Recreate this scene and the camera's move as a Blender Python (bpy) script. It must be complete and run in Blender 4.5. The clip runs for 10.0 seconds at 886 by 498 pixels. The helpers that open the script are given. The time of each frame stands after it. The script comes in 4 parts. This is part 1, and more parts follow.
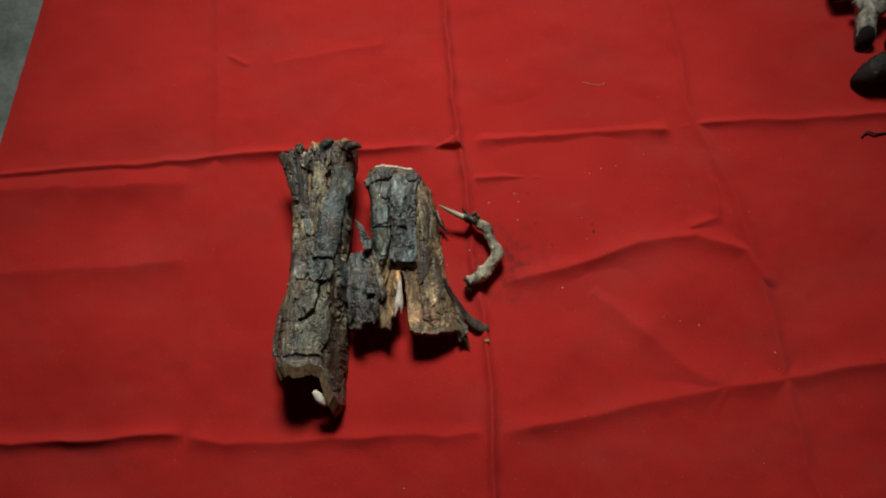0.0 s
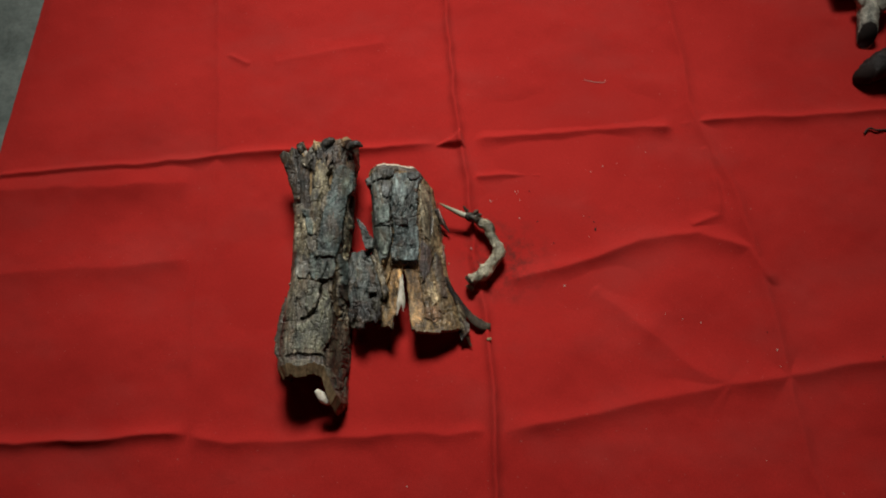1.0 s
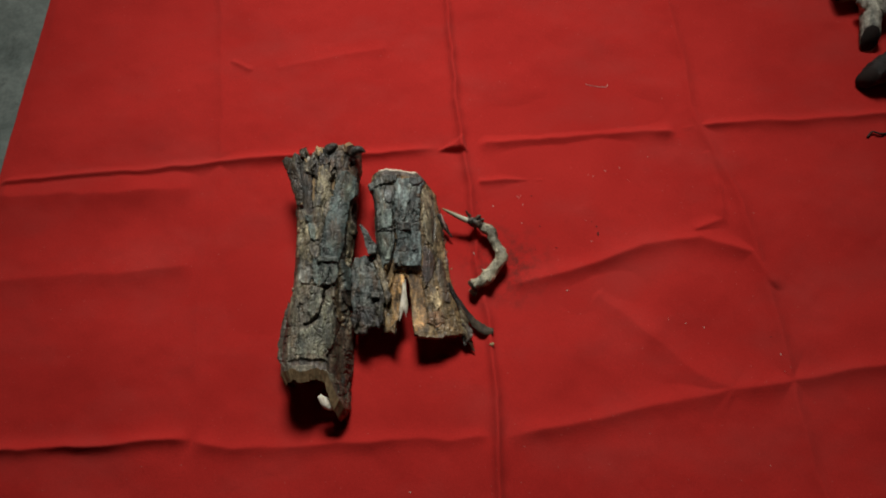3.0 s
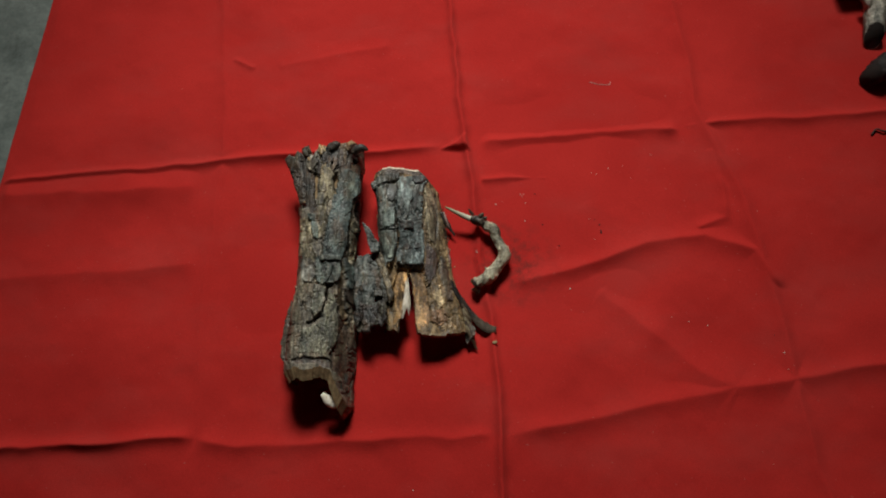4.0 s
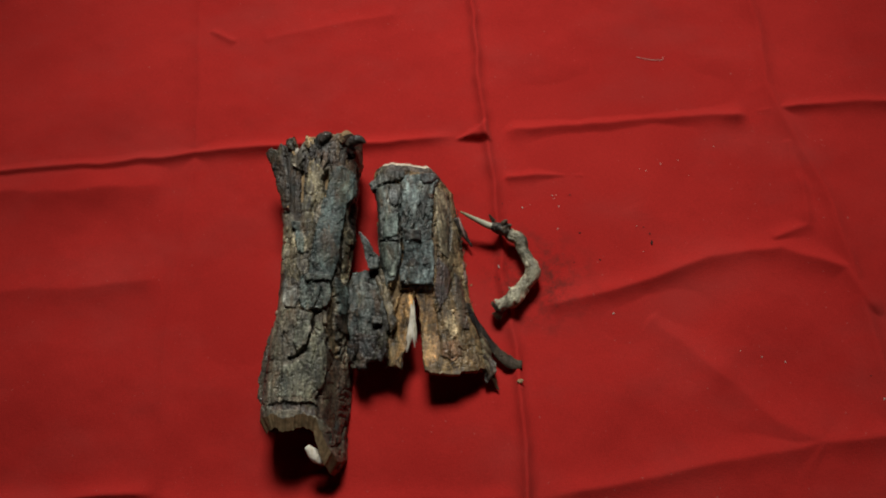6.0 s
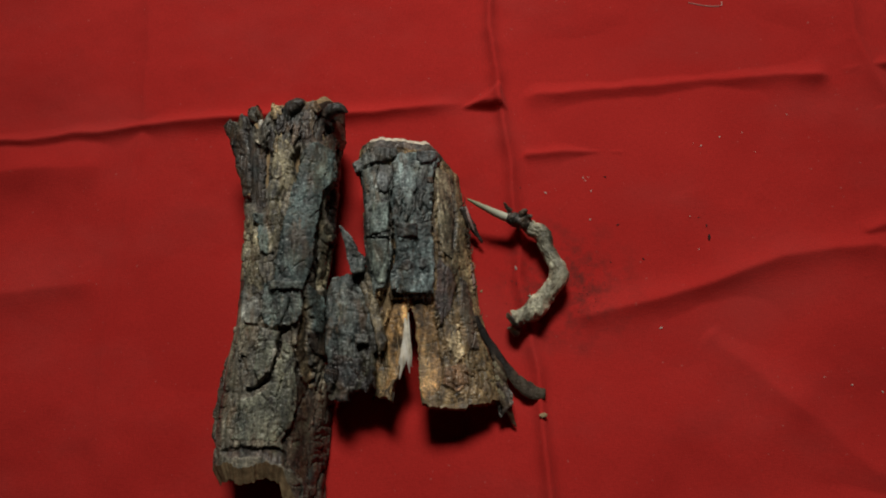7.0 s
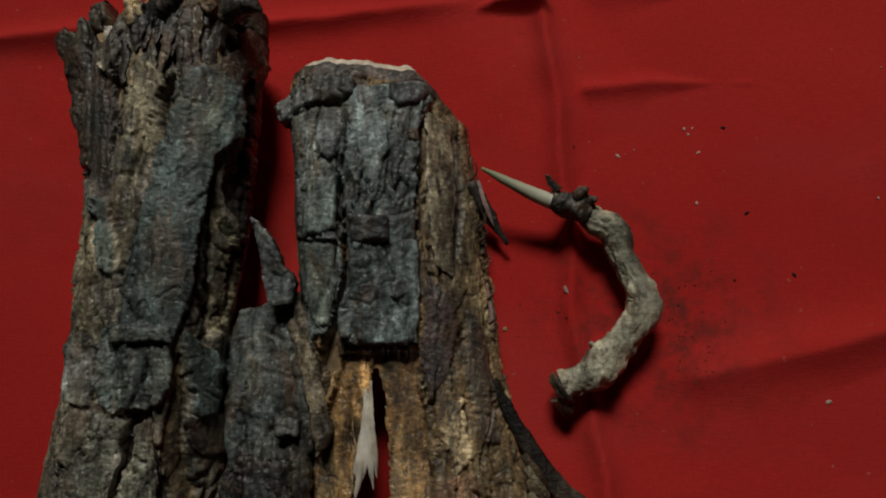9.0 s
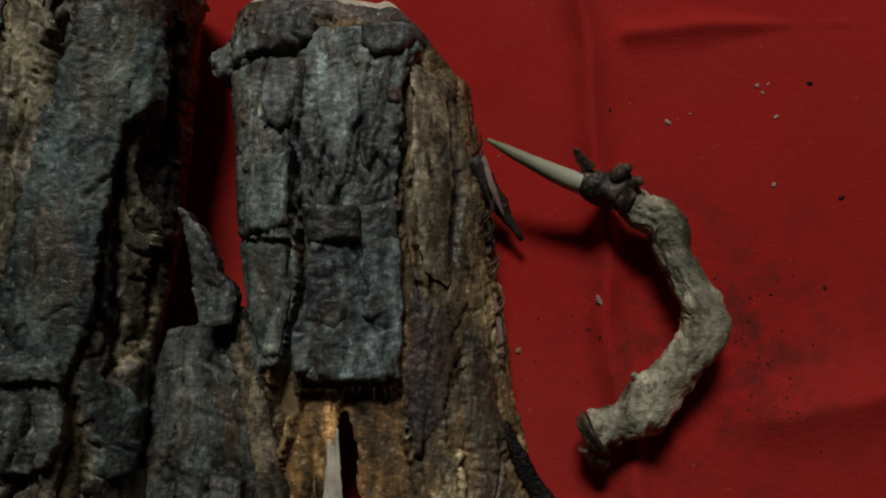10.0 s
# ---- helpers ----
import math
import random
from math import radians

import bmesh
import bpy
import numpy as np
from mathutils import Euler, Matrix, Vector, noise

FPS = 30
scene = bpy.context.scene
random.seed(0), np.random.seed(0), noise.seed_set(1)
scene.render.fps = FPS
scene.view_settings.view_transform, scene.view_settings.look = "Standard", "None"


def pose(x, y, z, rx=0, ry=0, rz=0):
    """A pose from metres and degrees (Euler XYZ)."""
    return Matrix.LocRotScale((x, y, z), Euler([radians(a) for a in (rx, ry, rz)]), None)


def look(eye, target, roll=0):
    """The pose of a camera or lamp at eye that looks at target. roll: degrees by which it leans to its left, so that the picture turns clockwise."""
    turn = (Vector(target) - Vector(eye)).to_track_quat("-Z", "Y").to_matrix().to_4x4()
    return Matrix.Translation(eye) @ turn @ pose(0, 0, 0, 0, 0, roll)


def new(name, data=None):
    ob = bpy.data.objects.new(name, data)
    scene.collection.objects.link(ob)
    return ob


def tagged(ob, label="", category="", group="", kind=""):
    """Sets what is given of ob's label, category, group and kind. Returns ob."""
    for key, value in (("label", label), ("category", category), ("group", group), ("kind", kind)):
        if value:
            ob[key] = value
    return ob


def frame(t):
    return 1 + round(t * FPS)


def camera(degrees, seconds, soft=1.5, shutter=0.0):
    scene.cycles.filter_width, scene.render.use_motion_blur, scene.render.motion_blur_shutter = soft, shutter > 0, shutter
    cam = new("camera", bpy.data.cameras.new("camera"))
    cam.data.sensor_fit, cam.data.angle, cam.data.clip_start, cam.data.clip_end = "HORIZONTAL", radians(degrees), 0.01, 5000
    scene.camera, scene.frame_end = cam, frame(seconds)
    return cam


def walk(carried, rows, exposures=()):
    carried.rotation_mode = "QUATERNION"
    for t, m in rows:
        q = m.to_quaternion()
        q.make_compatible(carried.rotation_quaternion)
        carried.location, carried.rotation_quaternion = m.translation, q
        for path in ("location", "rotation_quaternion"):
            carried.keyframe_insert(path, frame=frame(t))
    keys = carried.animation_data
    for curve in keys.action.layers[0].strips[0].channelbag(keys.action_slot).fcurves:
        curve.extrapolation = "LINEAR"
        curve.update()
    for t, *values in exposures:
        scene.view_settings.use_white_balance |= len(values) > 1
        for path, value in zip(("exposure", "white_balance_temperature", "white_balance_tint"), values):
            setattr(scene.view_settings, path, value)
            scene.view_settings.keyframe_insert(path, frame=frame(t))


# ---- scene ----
cam = camera(65.0, 10.0, soft=2.0)
PATH = [
    (0, pose(0.0022, -0.2099, 0.5504, 21.562, 0.624, -1.134)),
    (0.5, pose(0.0023, -0.2093, 0.5506, 21.524, 0.62, -1.277)),
    (1, pose(0.0024, -0.2088, 0.5509, 21.321, 0.846, -1.27)),
    (1.5, pose(0.0026, -0.2085, 0.5514, 21.305, 1.037, -1.329)),
    (2, pose(0.0029, -0.2082, 0.5517, 21.602, 1.028, -1.184)),
    (2.5, pose(0.0032, -0.2077, 0.5517, 21.649, 1.144, -1.325)),
    (4, pose(0.0034, -0.2075, 0.5516, 21.444, 1.422, -1.259)),
    (4.5, pose(0.0035, -0.2069, 0.5512, 22.365, 1.936, -1.401)),
    (5, pose(0.0036, -0.2068, 0.5511, 22.298, 1.899, -1.239)),
    (5.5, pose(0.0061, -0.1776, 0.5125, 20.975, 2.424, -0.632)),
    (7, pose(0.0086, -0.0963, 0.3749, 16.908, 4.039, -0.192)),
    (7.5, pose(0.0106, -0.0755, 0.329, 15.55, 4.95, 0.154)),
    (8, pose(0.0101, -0.0565, 0.2885, 13.966, 5.553, 0.33)),
    (8.5, pose(0.009, -0.0402, 0.2532, 13.148, 5.773, 0.471)),
    (9, pose(0.0075, -0.0303, 0.2212, 12.727, 6.034, 0.415)),
    (9.5, pose(0.0086, -0.0195, 0.1943, 11.432, 7.082, 0.608)),
    (10, pose(0.0073, -0.0113, 0.1707, 10.002, 7.322, 0.546)),
]
EXPOSURE = [(0.0, 0.0), (5.0, 0.0), (5.5, -0.05), (7.0, -0.36), (8.0, -0.60), (9.0, -0.87), (10.0, -1.15)]
walk(cam, PATH, EXPOSURE)

# ---- light ----
world = bpy.data.worlds.new("world")
scene.world = world
world.use_nodes = True
back = world.node_tree.nodes["Background"]
back.inputs["Color"].default_value = (0.5, 0.55, 0.6, 1)
back.inputs["Strength"].default_value = 0.005

lamp = new("ceiling_lamp", bpy.data.lights.new("ceiling_lamp", "AREA"))
lamp.data.shape, lamp.data.size, lamp.data.size_y = "RECTANGLE", 0.54, 0.38
lamp.data.energy, lamp.data.color = 2.47, (1.0, 0.97, 0.9)
lamp.data.spread = radians(47)
lamp.matrix_basis = look((-0.03, 1.22, 1.38), (-0.01, 0.08, 0.0))

# ---- noise on arrays ----


def lattice(ix, iy, seed):
    v = np.sin(ix * 127.1 + iy * 311.7 + seed * 74.7) * 43758.5453
    return v - np.floor(v)


def value_noise(x, y, seed=0):
    ix, iy = np.floor(x), np.floor(y)
    fx, fy = x - ix, y - iy
    fx, fy = fx * fx * (3 - 2 * fx), fy * fy * (3 - 2 * fy)
    a, b = lattice(ix, iy, seed), lattice(ix + 1, iy, seed)
    c, d = lattice(ix, iy + 1, seed), lattice(ix + 1, iy + 1, seed)
    return (a + (b - a) * fx) * (1 - fy) + (c + (d - c) * fx) * fy


def fbm(x, y, seed=0, octaves=4):
    total, gain, norm = 0, 1.0, 0
    for k in range(octaves):
        total = total + gain * (value_noise(x, y, seed + k * 7) * 2 - 1)
        norm, gain, x, y = norm + gain, gain * 0.5, x * 2.03 + 5.2, y * 2.03 + 1.3
    return total / norm


def cells(x, y, seed=0):
    """Distance to the border between cracked scales, and a random number for each scale."""
    ix, iy = np.floor(x), np.floor(y)
    first, second = np.full(np.shape(x), 9.0), np.full(np.shape(x), 9.0)
    ident = np.zeros(np.shape(x))
    for dx in (-1, 0, 1):
        for dy in (-1, 0, 1):
            cx, cy = ix + dx, iy + dy
            d = np.hypot(cx + lattice(cx, cy, seed) - x, cy + lattice(cx, cy, seed + 3) - y)
            near = d < first
            second = np.where(near, first, np.minimum(second, d))
            ident = np.where(near, lattice(cx, cy, seed + 5), ident)
            first = np.where(near, d, first)
    return second - first, ident


def smooth(v, a, b):
    t = np.clip((v - a) / (b - a), 0, 1)
    return t * t * (3 - 2 * t)


def inside(x, y, poly):
    """Signed distance to a polygon's outline, positive within."""
    p = np.array(poly, float)
    best = np.full(np.shape(x), 1e9)
    odd = np.zeros(np.shape(x), bool)
    for (ax, ay), (bx, by) in zip(p, np.roll(p, -1, 0)):
        ex, ey = bx - ax, by - ay
        t = np.clip(((x - ax) * ex + (y - ay) * ey) / (ex * ex + ey * ey + 1e-12), 0, 1)
        best = np.minimum(best, np.hypot(x - ax - ex * t, y - ay - ey * t))
        if abs(ey) > 1e-12:
            odd ^= ((ay > y) != (by > y)) & (x < ex * (y - ay) / ey + ax)
    return np.where(odd, best, -best)


def line_distance(x, y, points):
    """Distance to a polyline, and how far along it (0 to 1) the nearest place lies."""
    p = np.array(points, float)
    lengths = np.hypot(*(p[1:] - p[:-1]).T)
    total, done = lengths.sum(), 0
    best, along = np.full(np.shape(x), 1e9), np.zeros(np.shape(x))
    for (ax, ay), (bx, by), n in zip(p[:-1], p[1:], lengths):
        ex, ey = bx - ax, by - ay
        t = np.clip(((x - ax) * ex + (y - ay) * ey) / (n * n), 0, 1)
        d = np.hypot(x - ax - ex * t, y - ay - ey * t)
        along = np.where(d < best, (done + t * n) / total, along)
        best, done = np.minimum(best, d), done + n
    return best, along


# ---- materials ----


def material(name, roughness=0.9, specular=0.3):
    m = bpy.data.materials.new(name)
    m.use_nodes = True
    n = m.node_tree.nodes
    b = n["Principled BSDF"]
    b.inputs["Roughness"].default_value = roughness
    b.inputs["Specular IOR Level"].default_value = specular
    return m, n, m.node_tree.links, b


def noise_node(n, l, coords, scale, detail=6, rough=0.6, stretch=None):
    t = n.new("ShaderNodeTexNoise")
    t.inputs["Scale"].default_value, t.inputs["Detail"].default_value, t.inputs["Roughness"].default_value = scale, detail, rough
    if stretch:
        mp = n.new("ShaderNodeMapping")
        mp.inputs["Scale"].default_value = stretch
        l.new(coords, mp.inputs["Vector"])
        coords = mp.outputs["Vector"]
    l.new(coords, t.inputs["Vector"])
    return t.outputs["Fac"]


def ranged(n, l, fac, lo, hi, a=0.3, b=0.7):
    r = n.new("ShaderNodeMapRange")
    r.inputs["From Min"].default_value, r.inputs["From Max"].default_value = a, b
    r.inputs["To Min"].default_value, r.inputs["To Max"].default_value = lo, hi
    l.new(fac, r.inputs["Value"])
    return r.outputs["Result"]


def mixed(n, l, fac, a, b, blend="MIX"):
    x = n.new("ShaderNodeMix")
    x.data_type, x.blend_type = "RGBA", blend
    if isinstance(fac, float):
        x.inputs["Factor"].default_value = fac
    else:
        l.new(fac, x.inputs["Factor"])
    for socket, v in (("A", a), ("B", b)):
        target = [s for s in x.inputs if s.name == socket and s.type == "RGBA"][0]
        if isinstance(v, tuple):
            target.default_value = (*v, 1)
        else:
            l.new(v, target)
    return [s for s in x.outputs if s.type == "RGBA"][0]


def bumped(n, l, b, fac, strength, distance):
    u = n.new("ShaderNodeBump")
    u.inputs["Strength"].default_value, u.inputs["Distance"].default_value = strength, distance
    l.new(fac, u.inputs["Height"])
    l.new(u.outputs["Normal"], b.inputs["Normal"])


def scaled(n, l, colour, fac):
    h = n.new("ShaderNodeVectorMath")
    h.operation = "SCALE"
    l.new(colour, h.inputs[0])
    l.new(fac, h.inputs["Scale"])
    return h.outputs["Vector"]


def bark_material(name, tint=None, gain=1.28, speck=(0.27, 0.285, 0.245), speck_share=0.7, relief=0.0004, contrast=1.15, specular=0.48, patches=1.0):
    """Weathered bark; its colour from the layer's own tint, broken up by grain and pale lichen dust."""
    m, n, l, b = material(name, 0.6, specular)
    co = n.new("ShaderNodeTexCoord").outputs["Object"]
    if tint is None:
        at = n.new("ShaderNodeAttribute")
        at.attribute_name = "tint"
        base = at.outputs["Color"]
    else:
        rgb = n.new("ShaderNodeRGB")
        rgb.outputs[0].default_value = (*tint, 1)
        base = rgb.outputs[0]
    coarse = noise_node(n, l, co, 120, 3, 0.55, (1, 0.4, 1))
    mid = noise_node(n, l, co, 330, 4, 0.6, (1, 0.45, 1))
    grit = noise_node(n, l, co, 900, 4, 0.65, (0.6, 1, 0.8))
    c = scaled(n, l, base, ranged(n, l, coarse, 0.62 * gain, 1.38 * gain))
    c = scaled(n, l, c, ranged(n, l, mid, 1 - 0.5 * contrast, 1 + 0.5 * contrast, 0.34, 0.66))
    c = scaled(n, l, c, ranged(n, l, grit, 1 - 0.45 * contrast, 1 + 0.45 * contrast, 0.34, 0.66))
    warm = noise_node(n, l, co, 170, 4, 0.6)
    c = mixed(n, l, ranged(n, l, warm, 0.0, 0.22 * patches, 0.54, 0.67), c, (0.13, 0.09, 0.05))
    # blue-grey weathering, dark damp patches and brown stains, each in patches of its own
    cool = noise_node(n, l, co, 95, 4, 0.6, (1, 0.6, 1))
    c = scaled(n, l, c, ranged(n, l, cool, 0.70, 1.30, 0.38, 0.62))
    moss = noise_node(n, l, co, 75, 5, 0.65, (1, 0.5, 1))
    c = mixed(n, l, ranged(n, l, moss, 0.0, 0.26 * patches, 0.53, 0.64), c, (0.175, 0.17, 0.10))
    c = mixed(n, l, ranged(n, l, moss, 0.20 * patches, 0.0, 0.34, 0.46), c, (0.085, 0.125, 0.125))
    stain = noise_node(n, l, co, 55, 3, 0.55)
    c = mixed(n, l, ranged(n, l, stain, 0.0, 0.22 * patches, 0.52, 0.66), c, (0.12, 0.085, 0.05))
    rust = noise_node(n, l, co, 150, 5, 0.65, (1, 0.35, 1))
    c = mixed(n, l, ranged(n, l, rust, 0.0, 0.5 * patches, 0.55, 0.62), c, (0.10, 0.058, 0.030))
    # pale dust patches, brightened further with gloss highlights painted into the colour
    dust = noise_node(n, l, co, 85, 6, 0.68, (1, 0.4, 1))
    c = scaled(n, l, c, ranged(n, l, dust, 0.92, 1.85, 0.52, 0.63))
    damp = noise_node(n, l, co, 42, 5, 0.62, (1, 0.45, 1))
    c = scaled(n, l, c, ranged(n, l, damp, 0.48, 1.15, 0.41, 0.50))
    fleck = noise_node(n, l, co, 620, 5, 0.7)
    c = scaled(n, l, c, ranged(n, l, fleck, 1.0, 1 + 1.5 * speck_share, 0.54, 0.64))
    c = mixed(n, l, ranged(n, l, fleck, 0.0, 0.45 * speck_share, 0.56, 0.63), c, speck)
    pit = noise_node(n, l, co, 300, 4, 0.65, (1, 0.3, 1))
    c = mixed(n, l, ranged(n, l, pit, 0.85, 0.0, 0.34, 0.42), c, (0.02, 0.016, 0.013))
    l.new(c, b.inputs["Base Color"])
    add = n.new("ShaderNodeMath")
    add.operation = "ADD"
    l.new(mid, add.inputs[0])
    half = n.new("ShaderNodeMath")
    half.operation, half.inputs[1].default_value = "MULTIPLY", 0.9
    l.new(grit, half.inputs[0])
    l.new(half.outputs[0], add.inputs[1])
    l.new(ranged(n, l, fleck, 0.62, 0.26, 0.42, 0.62), b.inputs["Roughness"])
    bumped(n, l, b, add.outputs[0], 1.0, relief)
    return m


def fibre_material(name, light, dark, stretch=(1, 0.12, 1), scale=700):
    m, n, l, b = material(name, 0.85, 0.3)
    co = n.new("ShaderNodeTexCoord").outputs["Object"]
    grain = noise_node(n, l, co, scale, 6, 0.65, stretch)
    blot = noise_node(n, l, co, 130, 4, 0.6)
    c = mixed(n, l, ranged(n, l, grain, 0, 1, 0.35, 0.65), dark, light)
    c = scaled(n, l, c, ranged(n, l, blot, 0.6, 1.3))
    l.new(c, b.inputs["Base Color"])
    bumped(n, l, b, grain, 0.6, 0.0003)
    return m


def cloth_material():
    m, n, l, b = material("red_cotton", 0.95, 0.12)
    co = n.new("ShaderNodeTexCoord").outputs["Object"]
    blot = noise_node(n, l, co, 9, 5, 0.55)
    thread = noise_node(n, l, co, 1500, 3, 0.6, (1, 0.25, 1))
    cross = noise_node(n, l, co, 1500, 3, 0.6, (0.25, 1, 1))
    c = mixed(n, l, ranged(n, l, blot, 0.0, 1.0), (0.41, 0.0195, 0.0165), (0.49, 0.027, 0.0225))
    weave = n.new("ShaderNodeMath")
    weave.operation = "ADD"
    l.new(thread, weave.inputs[0])
    l.new(cross, weave.inputs[1])
    c = scaled(n, l, c, ranged(n, l, weave.outputs[0], 0.92, 1.08, 0.75, 1.25))
    # pale dust that came off the pieces, in faint wiped patches
    dust = noise_node(n, l, co, 16, 5, 0.6, (0.6, 1, 1))
    c = mixed(n, l, ranged(n, l, dust, 0.0, 0.26, 0.48, 0.70), c, (0.36, 0.055, 0.048))
    lint = noise_node(n, l, co, 420, 2, 0.5)
    c = mixed(n, l, ranged(n, l, lint, 0.0, 0.35, 0.72, 0.78), c, (0.5, 0.2, 0.17))
    # soil rubbed off round the root
    soil = noise_node(n, l, co, 95, 6, 0.7)
    dist = n.new("ShaderNodeVectorMath")
    dist.operation = "DISTANCE"
    l.new(co, dist.inputs[0])
    dist.inputs[1].default_value = (0.049, -0.003, 0.0)
    near = ranged(n, l, dist.outputs["Value"], 1.0, 0.0, 0.012, 0.05)
    amount = n.new("ShaderNodeMath")
    amount.operation = "MULTIPLY"
    l.new(near, amount.inputs[0])
    l.new(ranged(n, l, soil, 0.0, 0.75, 0.47, 0.66), amount.inputs[1])
    c = mixed(n, l, amount.outputs[0], c, (0.11, 0.025, 0.02))
    l.new(c, b.inputs["Base Color"])
    b.inputs["Sheen Weight"].default_value = 0.08
    b.inputs["Sheen Roughness"].default_value = 0.5
    b.inputs["Sheen Tint"].default_value = (1, 0.35, 0.3, 1)
    bumped(n, l, b, weave.outputs[0], 0.25, 0.0006)
    return m


def floor_material():
    m, n, l, b = material("mottled_stone", 0.55, 0.4)
    co = n.new("ShaderNodeTexCoord").outputs["Object"]
    big = noise_node(n, l, co, 14, 6, 0.65)
    small = noise_node(n, l, co, 120, 5, 0.7)
    c = mixed(n, l, ranged(n, l, big, 0, 1, 0.38, 0.62), (0.10, 0.125, 0.115), (0.21, 0.245, 0.225))
    c = scaled(n, l, c, ranged(n, l, small, 0.7, 1.25))
    vein = noise_node(n, l, co, 30, 8, 0.75)
    c = mixed(n, l, ranged(n, l, vein, 0.5, 0.0, 0.30, 0.42), c, (0.05, 0.06, 0.058))
    l.new(c, b.inputs["Base Color"])
    bumped(n, l, b, small, 0.2, 0.001)
    return m


def plain_material(name, colour, grain=40, rough=0.8):
    m, n, l, b = material(name, rough, 0.3)
    co = n.new("ShaderNodeTexCoord").outputs["Object"]
    v = noise_node(n, l, co, grain, 5, 0.6)
    rgb = n.new("ShaderNodeRGB")
    rgb.outputs[0].default_value = (*colour, 1)
    l.new(scaled(n, l, rgb.outputs[0], ranged(n, l, v, 0.7, 1.3)), b.inputs["Base Color"])
    bumped(n, l, b, v, 0.3, 0.0006)
    return m


BARK = bark_material("weathered_bark")
LICHEN = bark_material("pale_lichen_bark", None, 1.1, (0.5, 0.5, 0.42), 0.4, 0.0012, 0.3)
CHAR = bark_material("dark_log_bark", None, 1.0, (0.05, 0.047, 0.042), 0.4, 0.0010, 0.5, 0.3, 0.25)
BAST = fibre_material("tan_bast", (0.36, 0.26, 0.14), (0.20, 0.13, 0.065), (1, 0.8, 1), 500)
PALE = fibre_material("pale_fibre", (0.84, 0.79, 0.66), (0.56, 0.47, 0.32))
SNOW = fibre_material("white_torn_fibre", (0.92, 0.89, 0.80), (0.72, 0.64, 0.48), (1, 0.08, 1), 500)
ROOT = bark_material("dry_root_skin", (0.30, 0.285, 0.205), 1.2, (0.50, 0.49, 0.37), 0.25, 0.0006, 0.42)
RED = cloth_material()
STONE = floor_material()
PLASTER = plain_material("plaster", (0.56, 0.56, 0.54), 6)
DARK = plain_material("dark_crumb", (0.02, 0.014, 0.012), 900)
WHITE = plain_material("pale_crumb", (0.55, 0.42, 0.36), 900)
PINK = plain_material("pinkish_splinter", (0.36, 0.25, 0.22), 600)
TAN = plain_material("tan_crumb", (0.38, 0.28, 0.15), 900)
SOIL = plain_material("soil_grain", (0.045, 0.03, 0.024), 900)

GREY = (0.080, 0.100, 0.090)
TEAL = (0.066, 0.090, 0.085)
ASH = (0.20, 0.20, 0.175)
OLIVE = (0.205, 0.178, 0.112)
BROWN = (0.105, 0.075, 0.046)
UMBER = (0.05, 0.035, 0.026)
BLACK = (0.022, 0.017, 0.014)
OCHRE = (0.205, 0.115, 0.043)
SAND = (0.30, 0.24, 0.15)

# ---- mesh building ----


def mesh_object(name, verts, faces, mats, parent=None, label="", tint=None, slots=None, at=(0, 0, 0), soft=True):
    me = bpy.data.meshes.new(name)
    me.from_pydata((np.asarray(verts, float) - np.array(at)).tolist(), [], faces)
    for m in mats if isinstance(mats, (list, tuple)) else [mats]:
        me.materials.append(m)
    if tint is not None:
        layer = me.color_attributes.new("tint", "FLOAT_COLOR", "POINT")
        rgba = np.ones((len(verts), 4), np.float32)
        rgba[:, :3] = tint
        layer.data.foreach_set("color", rgba.ravel())
    if slots is not None:
        me.polygons.foreach_set("material_index", np.asarray(slots, np.int32))
    me.polygons.foreach_set("use_smooth", np.full(len(me.polygons), soft))
    me.validate()
    me.update()
    ob = new(name, me)
    if parent is not None:
        ob.parent = parent
    else:
        ob.location = at
    if label:
        ob["label"] = label
    return ob


def anchor(name, x, y, z, label, category, group=""):
    ob = new(name)
    ob.location = (x, y, z)
    ob.empty_display_size = 0.01
    return tagged(ob, label, category, group)


def box(name, lo, hi, mat):
    (x0, y0, z0), (x1, y1, z1) = lo, hi
    v = [(x, y, z) for z in (z0, z1) for y in (y0, y1) for x in (x0, x1)]
    f = [(0, 2, 3, 1), (4, 5, 7, 6), (0, 1, 5, 4), (2, 6, 7, 3), (0, 4, 6, 2), (1, 3, 7, 5)]
    return mesh_object(name, v, f, mat, soft=False)


# ---- the room ----
tagged(box("floor", (-1.8, -1.9, -0.1), (1.8, 1.9, -0.004), STONE), "grey-green mottled stone floor under the cloth", "floor", kind="structure")
tagged(box("wall_north", (-1.8, 1.9, -0.1), (1.8, 2.0, 2.5), PLASTER), "plain plaster wall closing the room", "wall", kind="structure")
tagged(box("wall_south", (-1.8, -2.0, -0.1), (1.8, -1.9, 2.5), PLASTER), "plain plaster wall closing the room", "wall", kind="structure")
tagged(box("wall_east", (1.8, -2.0, -0.1), (1.9, 2.0, 2.5), PLASTER), "plain plaster wall closing the room", "wall", kind="structure")
tagged(box("wall_west", (-1.9, -2.0, -0.1), (-1.8, 2.0, 2.5), PLASTER), "plain plaster wall closing the room", "wall", kind="structure")
tagged(box("ceiling", (-1.9, -2.0, 2.5), (1.9, 2.0, 2.6), PLASTER), "plain plaster ceiling closing the room", "ceiling", kind="structure")

